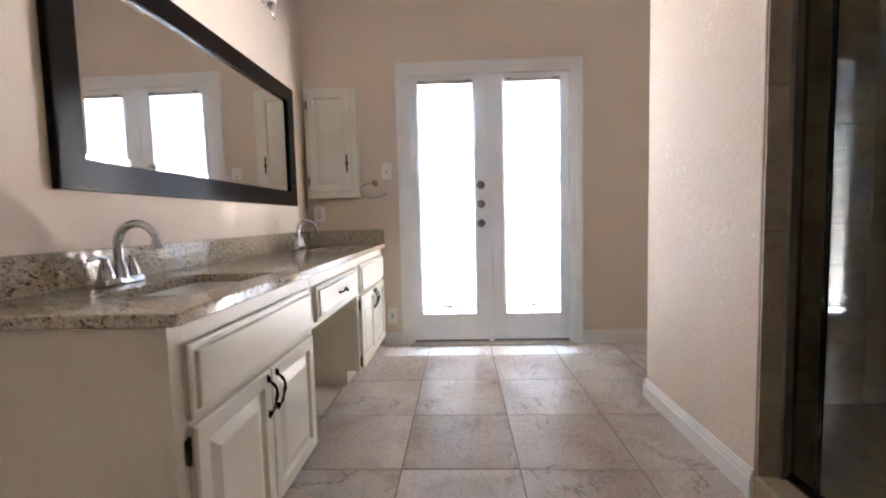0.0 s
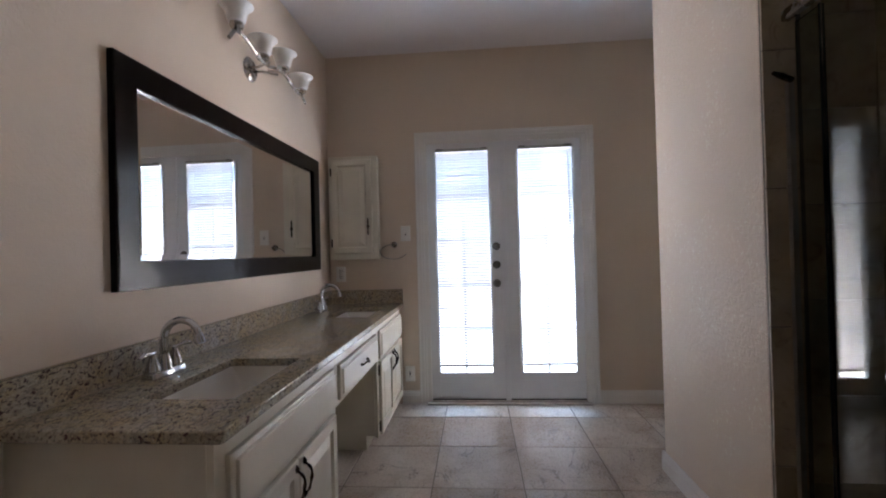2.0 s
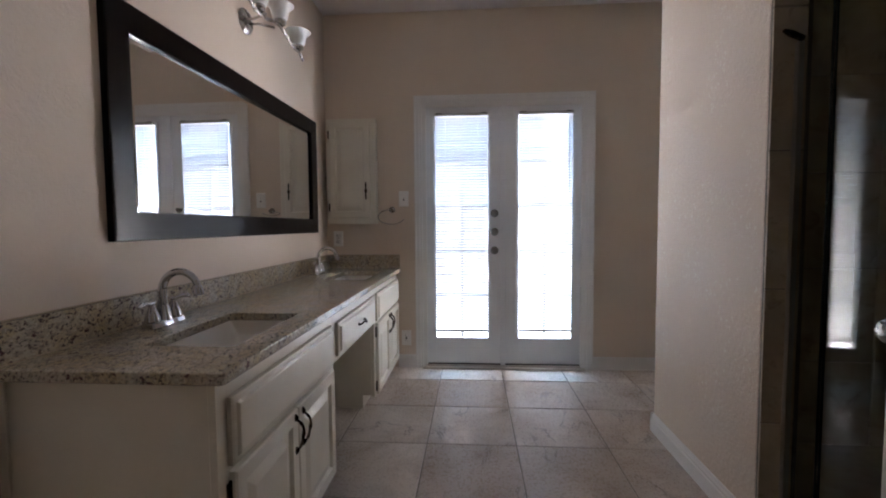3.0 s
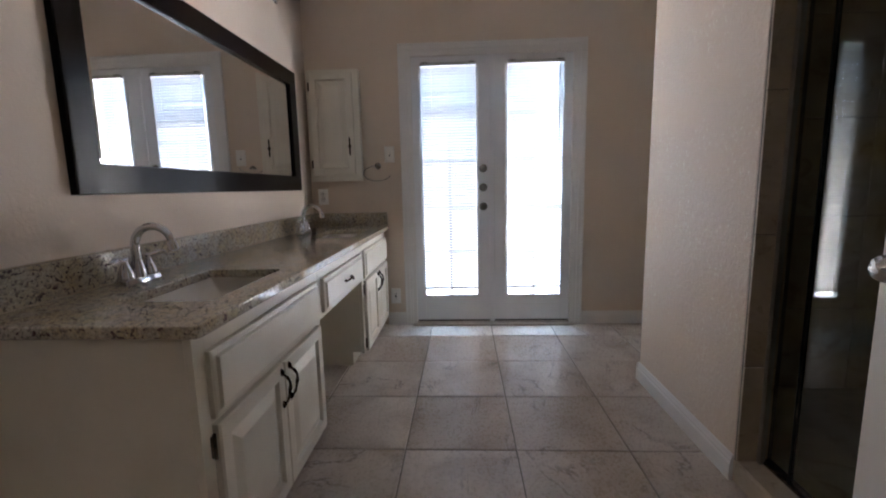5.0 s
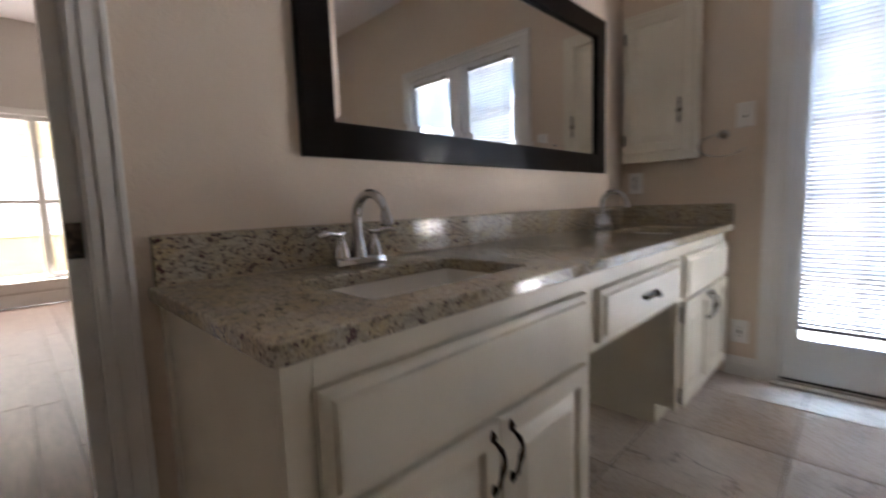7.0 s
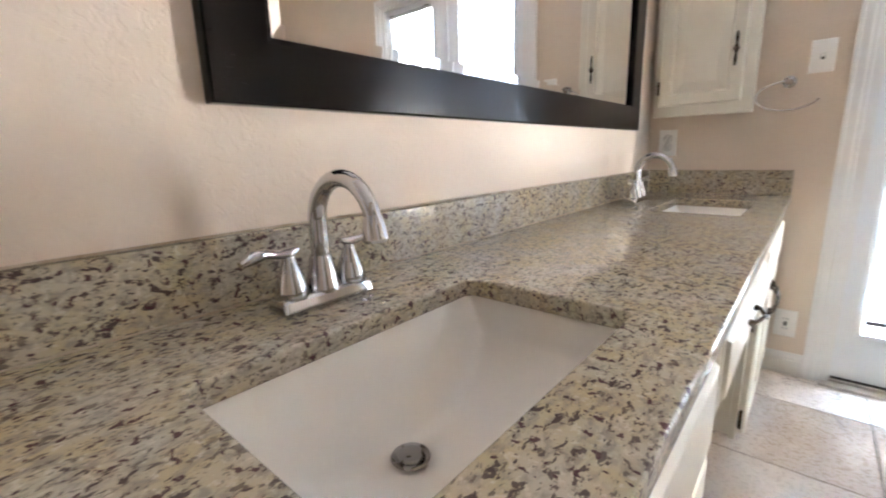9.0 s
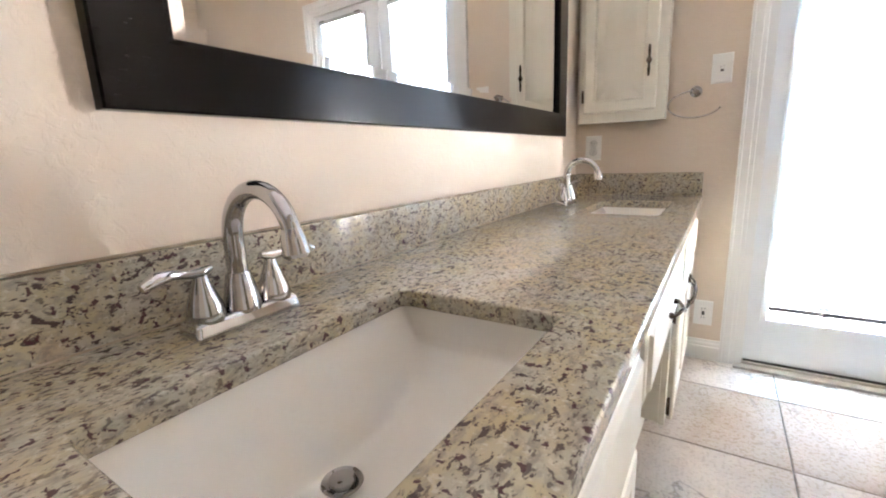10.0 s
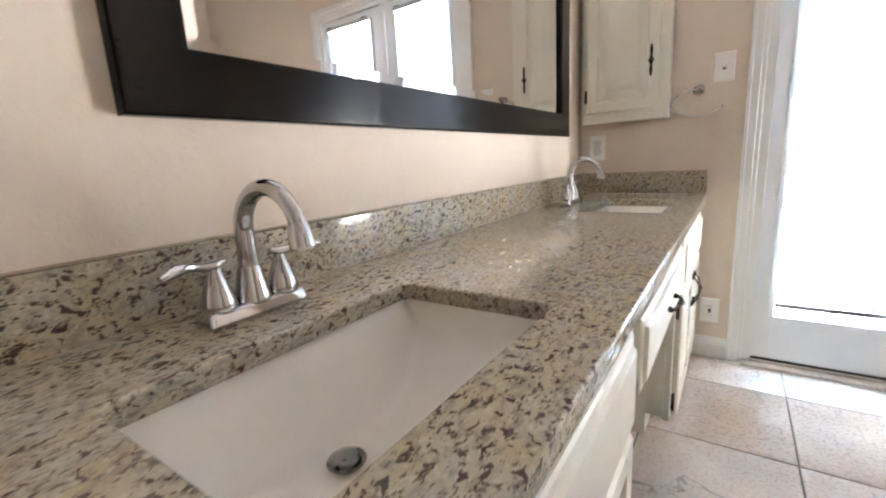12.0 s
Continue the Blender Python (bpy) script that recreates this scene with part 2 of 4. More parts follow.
def tube(bm, points, radii, seg=14, caps=True):
    """A round bar along points; radii: one or one for each point."""
    pts = [Vector(p) for p in points]
    if isinstance(radii, (int, float)):
        radii = [radii] * len(pts)
    rings, side = [], None
    for i, p in enumerate(pts):
        d = (pts[min(i + 1, len(pts) - 1)] - pts[max(i - 1, 0)]).normalized()
        if side is None:
            side = d.orthogonal().normalized()
        side = (side - d * side.dot(d)).normalized()
        up = d.cross(side)
        rings.append([bm.verts.new(p + radii[i] * (math.cos(a) * side + math.sin(a) * up))
                      for a in (2 * math.pi * j / seg for j in range(seg))])
    for a, b in zip(rings, rings[1:]):
        for j in range(seg):
            bm.faces.new((a[j], a[(j + 1) % seg], b[(j + 1) % seg], b[j]))
    if caps:
        bm.faces.new(rings[0][::-1])
        bm.faces.new(rings[-1])
    return bm


def lathe(bm, profile, seg=28, m=Matrix(), close=True):
    """Turns (radius, height) pairs round z, then moves them by m."""
    rings = [[bm.verts.new(m @ Vector((r * math.cos(a), r * math.sin(a), h)))
              for a in (2 * math.pi * j / seg for j in range(seg))] for r, h in profile]
    for a, b in zip(rings, rings[1:]):
        for j in range(seg):
            bm.faces.new((a[j], a[(j + 1) % seg], b[(j + 1) % seg], b[j]))
    if close:
        bm.faces.new(rings[0][::-1])
        bm.faces.new(rings[-1])
    return bm


def ringed(bm, w, h, rings, m):
    """A panel w by h in the plane of local x and z, facing local -y: (inset, height) steps from its back edge to its field."""
    loops = []
    for inset, up in rings:
        a, b = w / 2 - inset, h / 2 - inset
        loops.append([bm.verts.new(m @ Vector((x, -up, z))) for x, z in ((-a, -b), (a, -b), (a, b), (-a, b))])
    for p, q in zip(loops, loops[1:]):
        for j in range(4):
            bm.faces.new((p[j], p[(j + 1) % 4], q[(j + 1) % 4], q[j]))
    bm.faces.new(loops[0][::-1])
    bm.faces.new(loops[-1])
    return bm


def finish(name, bm, mat, smooth=False):
    bmesh.ops.recalc_face_normals(bm, faces=bm.faces[:])
    me = bpy.data.meshes.new(name)
    bm.to_mesh(me)
    bm.free()
    me.materials.append(mat)
    if smooth:
        me.shade_smooth()
        me.set_sharp_from_angle(angle=radians(40))
    return me


def part(name, bm, mat, parent, label="", smooth=False):
    ob = new(name, finish(name, bm, mat, smooth))
    ob.parent = parent
    return tagged(ob, label)


def thing(name, at, label, category, group="", rz=0.0):
    ob = new(name)
    ob.matrix_world = pose(*at, 0, 0, rz)
    return tagged(ob, label, category, group)


def solid(name, bm, mat, label, category, smooth=False):
    return tagged(new(name, finish(name, bm, mat, smooth)), label, category)


def structure(name, bm, mat, label="", category="", smooth=False):
    return tagged(new(name, finish(name, bm, mat, smooth)), label, category, "", "structure")


# ---- large structure ----
XL, YF, ZC = -0.955, 3.405, 2.775           # mirror wall, door wall, ceiling
XP, XR, YB = 1.19, 2.60, -2.60             # shower wall face, alcove side, back wall
DX0, DX1, DZ = -0.188, 1.075, 2.075        # rough opening of the garden doors
OY0, OY1, OZ = 0.03, 0.876, 2.05           # opening to the bedroom

structure("wall_far", boxes((XL - 0.12, DX0, YF, YF + 0.14, 0, ZC), (DX1, XR + 0.12, YF, YF + 0.14, 0, ZC),
                            (DX0, DX1, YF, YF + 0.14, DZ, ZC)), WALL, "tan painted wall round the garden doors", "wall")
structure("wall_left", boxes((XL - 0.12, XL, OY1, YF, 0, ZC), (XL - 0.12, XL, YB, OY0, 0, ZC),
                             (XL - 0.12, XL, OY0, OY1, OZ, ZC)), WALL, "tan textured wall behind the vanity", "wall")
structure("wall_back", boxes((XL - 0.12, XR + 0.12, YB - 0.12, YB, 0, ZC)), WALL, "plain tan wall closing the room", "wall")
structure("wall_right", boxes((XR, XR + 0.12, YB, YF, 0, ZC)), WALL, "plain tan wall", "wall")
structure("wall_shower", boxes((XP, XP + 0.12, 1.565, 2.40, 0, ZC), (XP + 0.12, XR, 2.28, 2.40, 0, ZC), bevel=0.004), SPARKLED,
          "tan textured wall beside the shower", "wall")
structure("wall_shower_end", boxes((1.30, XR, 0.62, 0.74, 0, ZC)), WALL, "tan wall closing the shower", "wall")
structure("wall_door_return", boxes((1.17, 1.30, YB, 0.24, 0, ZC), (1.17, 1.30, 0.24, 0.74, 2.12, ZC)), WALL, "tan wall beside an open door", "wall")
structure("ceiling", boxes((XL - 0.12, XR + 0.12, YB - 0.12, YF + 0.14, ZC, ZC + 0.1)), CEILING, "plain pale ceiling", "ceiling")
structure("shower_header_wall", boxes((XP, XP + 0.12, 0.74, 1.565, 2.55, ZC)), WALL, "tan wall above the shower", "wall")

floor = structure("floor", boxes((XL - 0.02, XR, YB, YF + 0.02, -0.06, -0.003)), GROUT, "stone-look square floor tiles with dark grout", "floor")


def baseboard(p, q, into, high=0.10, thick=0.014):
    """A moulded baseboard from p to q; into: the way it stands out from its wall."""
    p, q, n = Vector((*p, 0)), Vector((*q, 0)), Vector((*into, 0))
    prof = [(0, 0.0), (thick, 0.0), (thick, high * 0.66), (thick * 0.75, high * 0.70), (thick * 0.75, high * 0.80),
            (thick * 0.45, high * 0.90), (thick * 0.35, high), (0, high)]
    bm = bmesh.new()
    a = [bm.verts.new(p + n * d + Vector((0, 0, h))) for d, h in prof]
    b = [bm.verts.new(q + n * d + Vector((0, 0, h))) for d, h in prof]
    for i in range(len(prof)):
        j = (i + 1) % len(prof)
        bm.faces.new((a[i], a[j], b[j], b[i]))
    bm.faces.new(a[::-1])
    bm.faces.new(b)
    return structure("baseboard", bm, TRIM, "white moulded baseboard", "baseboard")


baseboard((1.138, YF), (XR, YF), (0, -1))
baseboard((-0.39, YF), (-0.246, YF), (0, -1))
baseboard((XP, 1.565), (XP, 2.414), (-1, 0))
baseboard((XP - 0.014, 2.40), (XR, 2.40), (0, 1))
baseboard((XL, YB), (XL, OY0 - 0.09), (1, 0))
baseboard((XL + 0.014, YB), (1.17, YB), (0, 1))
baseboard((1.17, YB + 0.014), (1.17, 0.20), (-1, 0))


def casing(parent, axis, wall, lo, hi, top, side, wide=0.06):
    """Moulded trim round an opening, two uprights and a head. axis: 'x' or 'y', the way the opening runs."""
    steps = ((0.0, 0.30, 0.011), (0.30, 0.78, 0.016), (0.78, 1.0, 0.021))
    for which in ("left", "right", "head"):
        bm = bmesh.new()
        for f0, f1, t in steps:
            d0, d1 = sorted((wall, wall + side * t))
            if which == "left":
                s = (lo - wide * f1, lo - wide * f0, 0, top + wide * f0)
            elif which == "right":
                s = (hi + wide * f0, hi + wide * f1, 0, top + wide * f0)
            else:
                s = (lo - wide * f1, hi + wide * f1, top + wide * f0, top + wide * f1)
            if axis == "x":
                box(bm, s[0], s[1], d0, d1, s[2], s[3], 0.0025, 1)
            else:
                box(bm, d0, d1, s[0], s[1], s[2], s[3], 0.0025, 1)
        part("casing", bm, TRIM, parent)


# ---- garden doors ----
door_1 = tagged(new("door_1"), "closed white double garden doors with glazed panes and blinds", "door", "", "structure")
casing(door_1, "x", YF, DX0, DX1, DZ, -1)
part("jamb", boxes((DX0, DX0 + 0.032, YF - 0.004, YF + 0.13, 0, DZ)), TRIM, door_1)
part("jamb", boxes((DX1 - 0.032, DX1, YF - 0.004, YF + 0.13, 0, DZ)), TRIM, door_1)
part("jamb", boxes((DX0 + 0.032, DX1 - 0.032, YF - 0.004, YF + 0.13, DZ - 0.028, DZ)), TRIM, door_1)
part("door_stop", boxes((DX0 + 0.032, DX0 + 0.052, YF + 0.070, YF + 0.10, 0.022, DZ - 0.028)), TRIM, door_1)
part("door_stop", boxes((DX1 - 0.052, DX1 - 0.032, YF + 0.070, YF + 0.10, 0.022, DZ - 0.028)), TRIM, door_1)
part("door_stop", boxes((DX0 + 0.052, DX1 - 0.052, YF + 0.070, YF + 0.10, DZ - 0.055, DZ - 0.028)), TRIM, door_1)
part("door_stop", boxes((DX0 + 0.052, DX1 - 0.052, YF + 0.070, YF + 0.10, 0.0225, 0.050)), DARK_SLOT, door_1)
part("threshold", boxes((DX0, DX1, YF - 0.050, YF - 0.004, 0.0, 0.012), bevel=0.003), THRESHOLD, door_1, "worn beige threshold step")
part("threshold", boxes((DX0, DX1, YF - 0.0038, YF + 0.13, 0.0, 0.022), bevel=0.003), THRESHOLD, door_1, "worn beige threshold")
LEAVES = ((-0.1553, 0.438, -0.085, 0.328), (0.455, 1.041, 0.560, 0.972))
GZ0, GZ1 = 0.237, 1.972
ROWS = (0.577, 0.930, 1.284, 1.637)
DY0, DY1 = YF + 0.012, YF + 0.055            # the leaves stand a little back from the wall's face
for x0, x1, g0, g1 in LEAVES:
    leaf = part("door_leaf", boxes((x0, g0, DY0, DY1, 0.031, 2.045), (g1, x1, DY0, DY1, 0.031, 2.045),
                                   (g0, g1, DY0, DY1, 0.031, GZ0), (g0, g1, DY0, DY1, GZ1, 2.045), bevel=0.002), DOOR, door_1)
    lip = bmesh.new()
    for a, b, c, d in ((g0 - 0.018, g0 + 0.004, GZ0 - 0.018, GZ1 + 0.018), (g1 - 0.004, g1 + 0.018, GZ0 - 0.018, GZ1 + 0.018),
                       (g0 + 0.004, g1 - 0.004, GZ0 - 0.018, GZ0 + 0.004), (g0 + 0.004, g1 - 0.004, GZ1 - 0.004, GZ1 + 0.018)):
        box(lip, a, b, DY0 - 0.008, DY0 + 0.004, c, d, 0.003)
    part("glazing_bead", lip, DOOR, leaf)
    mid = (g0 + g1) / 2
    part("muntin", boxes((mid - 0.011, mid + 0.011, DY0 + 0.012, DY1 - 0.008, GZ0, GZ1)), DOOR, leaf)
    edges = (GZ0, *ROWS, GZ1)
    for z in ROWS:
        part("muntin", boxes((g0, g1, DY0 + 0.013, DY1 - 0.009, z - 0.011, z + 0.011)), DOOR, leaf)
    for za, zb in zip(edges, edges[1:]):
        for xa, xb in ((g0, mid), (mid, g1)):
            pane = part("pane", boxes((xa + 0.002, xb - 0.002, DY0 + 0.020, DY0 + 0.024, za + 0.002, zb - 0.002)), PANE, leaf)
            pane.visible_shadow = False
astragal = boxes((0.424, 0.462, DY0 - 0.014, DY0 - 0.001, 0.022, 2.046), bevel=0.004)
part("astragal", astragal, DOOR, door_1)
part("door_sweep", boxes((-0.150, 0.436, DY0 - 0.004, DY0 - 0.001, 0.0225, 0.033)), DARK_SLOT, door_1)
part("door_sweep", boxes((0.457, 1.039, DY0 - 0.004, DY0 - 0.001, 0.0225, 0.033)), DARK_SLOT, door_1)
for z, kind in ((1.224, "deadbolt"), (1.080, "deadbolt"), (0.934, "door_knob")):
    at = pose(0.376, DY0 - 0.0005, z, 90)
    bm = bmesh.new()
    lathe(bm, [(0.030, 0.0), (0.031, 0.006), (0.026, 0.011), (0.012, 0.013)], 26, at)
    if kind == "door_knob":
        lathe(bm, [(0.011, 0.012), (0.011, 0.030), (0.022, 0.038), (0.027, 0.050), (0.024, 0.062), (0.010, 0.067)], 26, at)
    else:
        lathe(bm, [(0.017, 0.010), (0.018, 0.020), (0.015, 0.023)], 22, at)
        box(bm, 0.376 - 0.004, 0.376 + 0.004, DY0 - 0.036, DY0 - 0.020, z - 0.013, z + 0.013, 0.002)
    part(kind, bm, LOCK, door_1, "dark nickel lock", True)


def blind(g0, g1, low, lean):
    b = thing("window_blind", ((g0 + g1) / 2, DY0 - 0.022, GZ1 + 0.010), "white horizontal mini blind hung on a glazed door", "blind", "door blinds")
    w = (g1 - g0) / 2 - 0.004
    part("head_rail", boxes((-w - 0.004, w + 0.004, -0.012, 0.012, -0.012, 0.012), bevel=0.002), RAIL, b)
    for s in (-1, 1):
        part("bracket", boxes((s * (w - 0.03) - 0.022, s * (w - 0.03) + 0.022, -0.0135, 0.013, 0.0075, 0.0145)), GROOVE, b, "small dark mounting bracket")
    part("bottom_rail", boxes((-w, w, -0.011, 0.011, low - GZ1 - 0.024, low - GZ1 - 0.006), bevel=0.003), RAIL, b)
    n = int((GZ1 - 0.012 - low) / 0.0212)
    bm = bmesh.new()
    tilt = radians(-lean)
    across = [(-0.0125, -0.0012), (-0.005, 0.0006), (0.005, 0.0006), (0.0125, -0.0012),
              (0.0125, -0.0021), (0.005, -0.0003), (-0.005, -0.0003), (-0.0125, -0.0021)]
    ends = [[bm.verts.new((x, y * math.cos(tilt) - z * math.sin(tilt), y * math.sin(tilt) + z * math.cos(tilt))) for y, z in across] for x in (-w, w)]
    for i in range(8):
        bm.faces.new((ends[0][i], ends[0][(i + 1) % 8], ends[1][(i + 1) % 8], ends[1][i]))
    bm.faces.new(ends[0][::-1])
    bm.faces.new(ends[1])
    me = finish("slat", bm, SLAT)
    for i in range(n):
        s = new("slat", me)
        s.parent = b
        s.location = (random.uniform(-0.0006, 0.0006), 0, -0.026 - i * 0.0212)
        s.rotation_euler = (random.uniform(-0.05, 0.05), random.uniform(-0.002, 0.002), 0)
    for x in (-w * 0.62, w * 0.62):
        part("cord", tube(bmesh.new(), [(x, -0.0135, -0.012), (x, -0.0135, low - GZ1 - 0.006)], 0.0009, 5), SLAT, b)
    return b


blind(LEAVES[0][2], LEAVES[0][3], 0.305, 42)
wand_side = blind(LEAVES[1][2], LEAVES[1][3], 0.312, 38)
part("wand", tube(bmesh.new(), [(0.17, -0.020, -0.02), (0.172, -0.021, -0.62)], 0.0035, 6), SLAT, wand_side)

# ---- opening to the bedroom ----
door_2 = tagged(new("door_2"), "white cased opening with a pocket door slid open", "door", "", "structure")
casing(door_2, "y", XL, OY0, OY1, OZ, 1, 0.063)
part("jamb", boxes((XL - 0.055, XL + 0.004, OY1 - 0.004, OY1 + 0.012, 0, OZ)), TRIM, door_2)
part("jamb", boxes((XL - 0.12, XL + 0.004, OY0 - 0.012, OY0 + 0.004, 0, OZ)), TRIM, door_2)
pocket = part("door_leaf", boxes((XL - 0.062, XL - 0.026, 0.842, OY1 - 0.005, 0.012, OZ - 0.004), bevel=0.002), TRIM, door_2)
part("latch_plate", boxes((XL - 0.027, XL - 0.023, 0.843, 0.869, 0.868, 0.938), bevel=0.001), BRONZE, pocket, "dark bronze pull plate")

# ---- bedroom beyond ----
BX, BY0, BY1, BZ = -6.30, -2.2, 3.6, 3.0
WY0, WY1, WZ0, WZ1 = -0.95, 3.05, 0.27, 2.03
structure("bedroom_wall_window", boxes((BX - 0.14, BX, BY0, WY0, 0, BZ), (BX - 0.14, BX, WY1, BY1, 0, BZ), (BX - 0.14, BX, WY0, WY1, 0, WZ0),
                                       (BX - 0.14, BX, WY0, WY1, WZ1, BZ)), BED_WALL, "pale grey bedroom wall with a wide window", "wall")
structure("bedroom_wall_side", boxes((BX, XL - 0.12, BY0 - 0.12, BY0, 0, BZ)), BED_WALL, "pale grey bedroom wall", "wall")
structure("bedroom_wall_far", boxes((BX, XL - 0.12, BY1, BY1 + 0.12, 0, BZ)), BED_WALL, "pale grey bedroom wall", "wall")
structure("bedroom_wall_inner", boxes((XL - 0.135, XL - 0.121, OY1 + 0.07, BY1, 0, BZ), (XL - 0.135, XL - 0.121, BY0, OY0 - 0.07, 0, BZ),
                                      (XL - 0.135, XL - 0.121, OY0 - 0.07, OY1 + 0.07, OZ + 0.07, BZ)), BED_WALL, "pale grey bedroom wall", "wall")
structure("bedroom_ceiling", boxes((BX - 0.14, XL - 0.121, BY0, BY1, BZ, BZ + 0.1)), CEILING, "pale bedroom ceiling", "ceiling")
wood = structure("bedroom_floor", boxes((BX, XL - 0.02, BY0, BY1, -0.06, -0.006)), GROOVE, "dark brown hardwood plank floor", "floor")
structure("baseboard", boxes((BX, BX + 0.016, BY0, BY1, 0, 0.13), bevel=0.004), TRIM, "tall white bedroom baseboard", "baseboard")
window_1 = tagged(new("window_1"), "wide white sash window with low sill", "window", "", "structure")
part("window_sill", boxes((BX - 0.12, BX + 0.06, WY0 - 0.06, WY1 + 0.06, WZ0 - 0.035, WZ0), bevel=0.006), TRIM, window_1)
part("window_apron", boxes((BX, BX + 0.018, WY0 - 0.04, WY1 + 0.04, WZ0 - 0.115, WZ0 - 0.036), bevel=0.004), TRIM, window_1)
part("window_casing", boxes((BX, BX + 0.02, WY0 - 0.07, WY1 + 0.07, WZ1, WZ1 + 0.07), bevel=0.004), TRIM, window_1)
for y0, y1 in ((WY0, 0.0), (0.0, 1.08), (1.08, 2.06), (2.06, WY1)):
    fr = part("window_frame", boxes((BX - 0.10, BX - 0.02, y0, y0 + 0.04, WZ0, WZ1), (BX - 0.10, BX - 0.02, y1 - 0.04, y1, WZ0, WZ1),
                                    (BX - 0.10, BX - 0.02, y0 + 0.04, y1 - 0.04, WZ0, WZ0 + 0.05), (BX - 0.10, BX - 0.02, y0 + 0.04, y1 - 0.04, WZ1 - 0.05, WZ1),
                                    (BX - 0.09, BX - 0.03, y0 + 0.04, y1 - 0.04, 1.10, 1.14), bevel=0.003), TRIM, window_1)
    for za, zb in ((WZ0 + 0.05, 1.10), (1.14, WZ1 - 0.05)):
        p = part("pane", boxes((BX - 0.062, BX - 0.058, y0 + 0.04, y1 - 0.04, za, zb)), PANE, fr)
        p.visible_shadow = False

# ---- outdoors ----
structure("ground", boxes((-400, 400, -400, 400, -0.30, -0.16)), CONCRETE, "pale concrete yard", "ground")
house = thing("house", (-11.5, 1.0, -0.16), "pale yellow sided neighbouring house", "house")
part("wall", boxes((-6, 0, -7, 7, 0, 5.4)), SIDING, house)
for i in range(26):
    part("board", boxes((0.0, 0.014, -7, 7, 0.03 + i * 0.205, 0.215 + i * 0.205)), SIDING, house)
part("roof", boxes((-6.5, 0.6, -7.5, 7.5, 5.4, 5.7)), ROOF, house)
for y in (-3.4, 0.35, 3.6):
    w = part("window", boxes((0.016, 0.05, y - 0.65, y + 0.65, 0.75, 2.25), bevel=0.01), TRIM, house)
    part("pane", boxes((0.051, 0.056, y - 0.56, y + 0.56, 0.84, 2.16)), SLAT, w)
    for j in range(22):
        part("shade_slat", boxes((0.057, 0.066, y - 0.55, y + 0.55, 0.86 + j * 0.059, 0.895 + j * 0.059)), DOOR, w)

# ---- vanity ----
VX = -0.402                       # face of the vanity cabinets
CT, CB = 0.797, 0.766             # worktop, top and underside
FACE = pose(0, 0, 0, 0, 0, 90)    # turns a panel to face the room
PANEL = [(0, 0), (0, 0.015), (0.005, 0.020), (0.046, 0.020), (0.052, 0.008), (0.058, 0.007), (0.090, 0.018), (0.094, 0.019)]
DRAWER = [(0, 0), (0, 0.012), (0.005, 0.015), (0.017, 0.016), (0.022, 0.023), (0.026, 0.024)]


def bow_pull(parent, at, upright=True):
    """A twisted bail pull with two leaf-shaped ends."""
    bm = bmesh.new()
    n, l = 18, 0.055
    pts, rad = [], []
    for i in range(n + 1):
        u = i / n * 2 - 1
        pts.append((0.004 + 0.024 * (1 - abs(u) ** 2.2) ** 0.8 if abs(u) < 1 else 0.004, 0.0065 * math.sin(u * 4.2), l * u))
        rad.append(0.0040 + 0.0026 * math.exp(-(u / 0.16) ** 2) + 0.0016 * math.exp(-((abs(u) - 0.62) / 0.1) ** 2))
    tube(bm, pts, rad, 8)
    for s in (-1, 1):
        tube(bm, [(0.003, 0, s * 0.044), (0.006, 0, s * 0.056), (0.003, 0, s * 0.068)], [0.0035, 0.0075, 0.002], 8)
    turn = Matrix() if upright else pose(0, 0, 0, 90)
    bmesh.ops.transform(bm, matrix=Matrix.Translation(at) @ turn, verts=bm.verts[:])
    return part("handle", bm, BRONZE, parent, "dark bronze bow handle", True)


def hinge(parent, at):
    bm = boxes((at[0] - 0.001, at[0] + 0.006, at[1] - 0.008, at[1] + 0.010, at[2] - 0.028, at[2] + 0.028), bevel=0.002)
    tube(bm, [(at[0] + 0.006, at[1], at[2] - 0.033), (at[0] + 0.006, at[1], at[2] + 0.033)], 0.0045, 10)
    part("hinge", bm, BRONZE, parent, "dark bronze hinge", True)


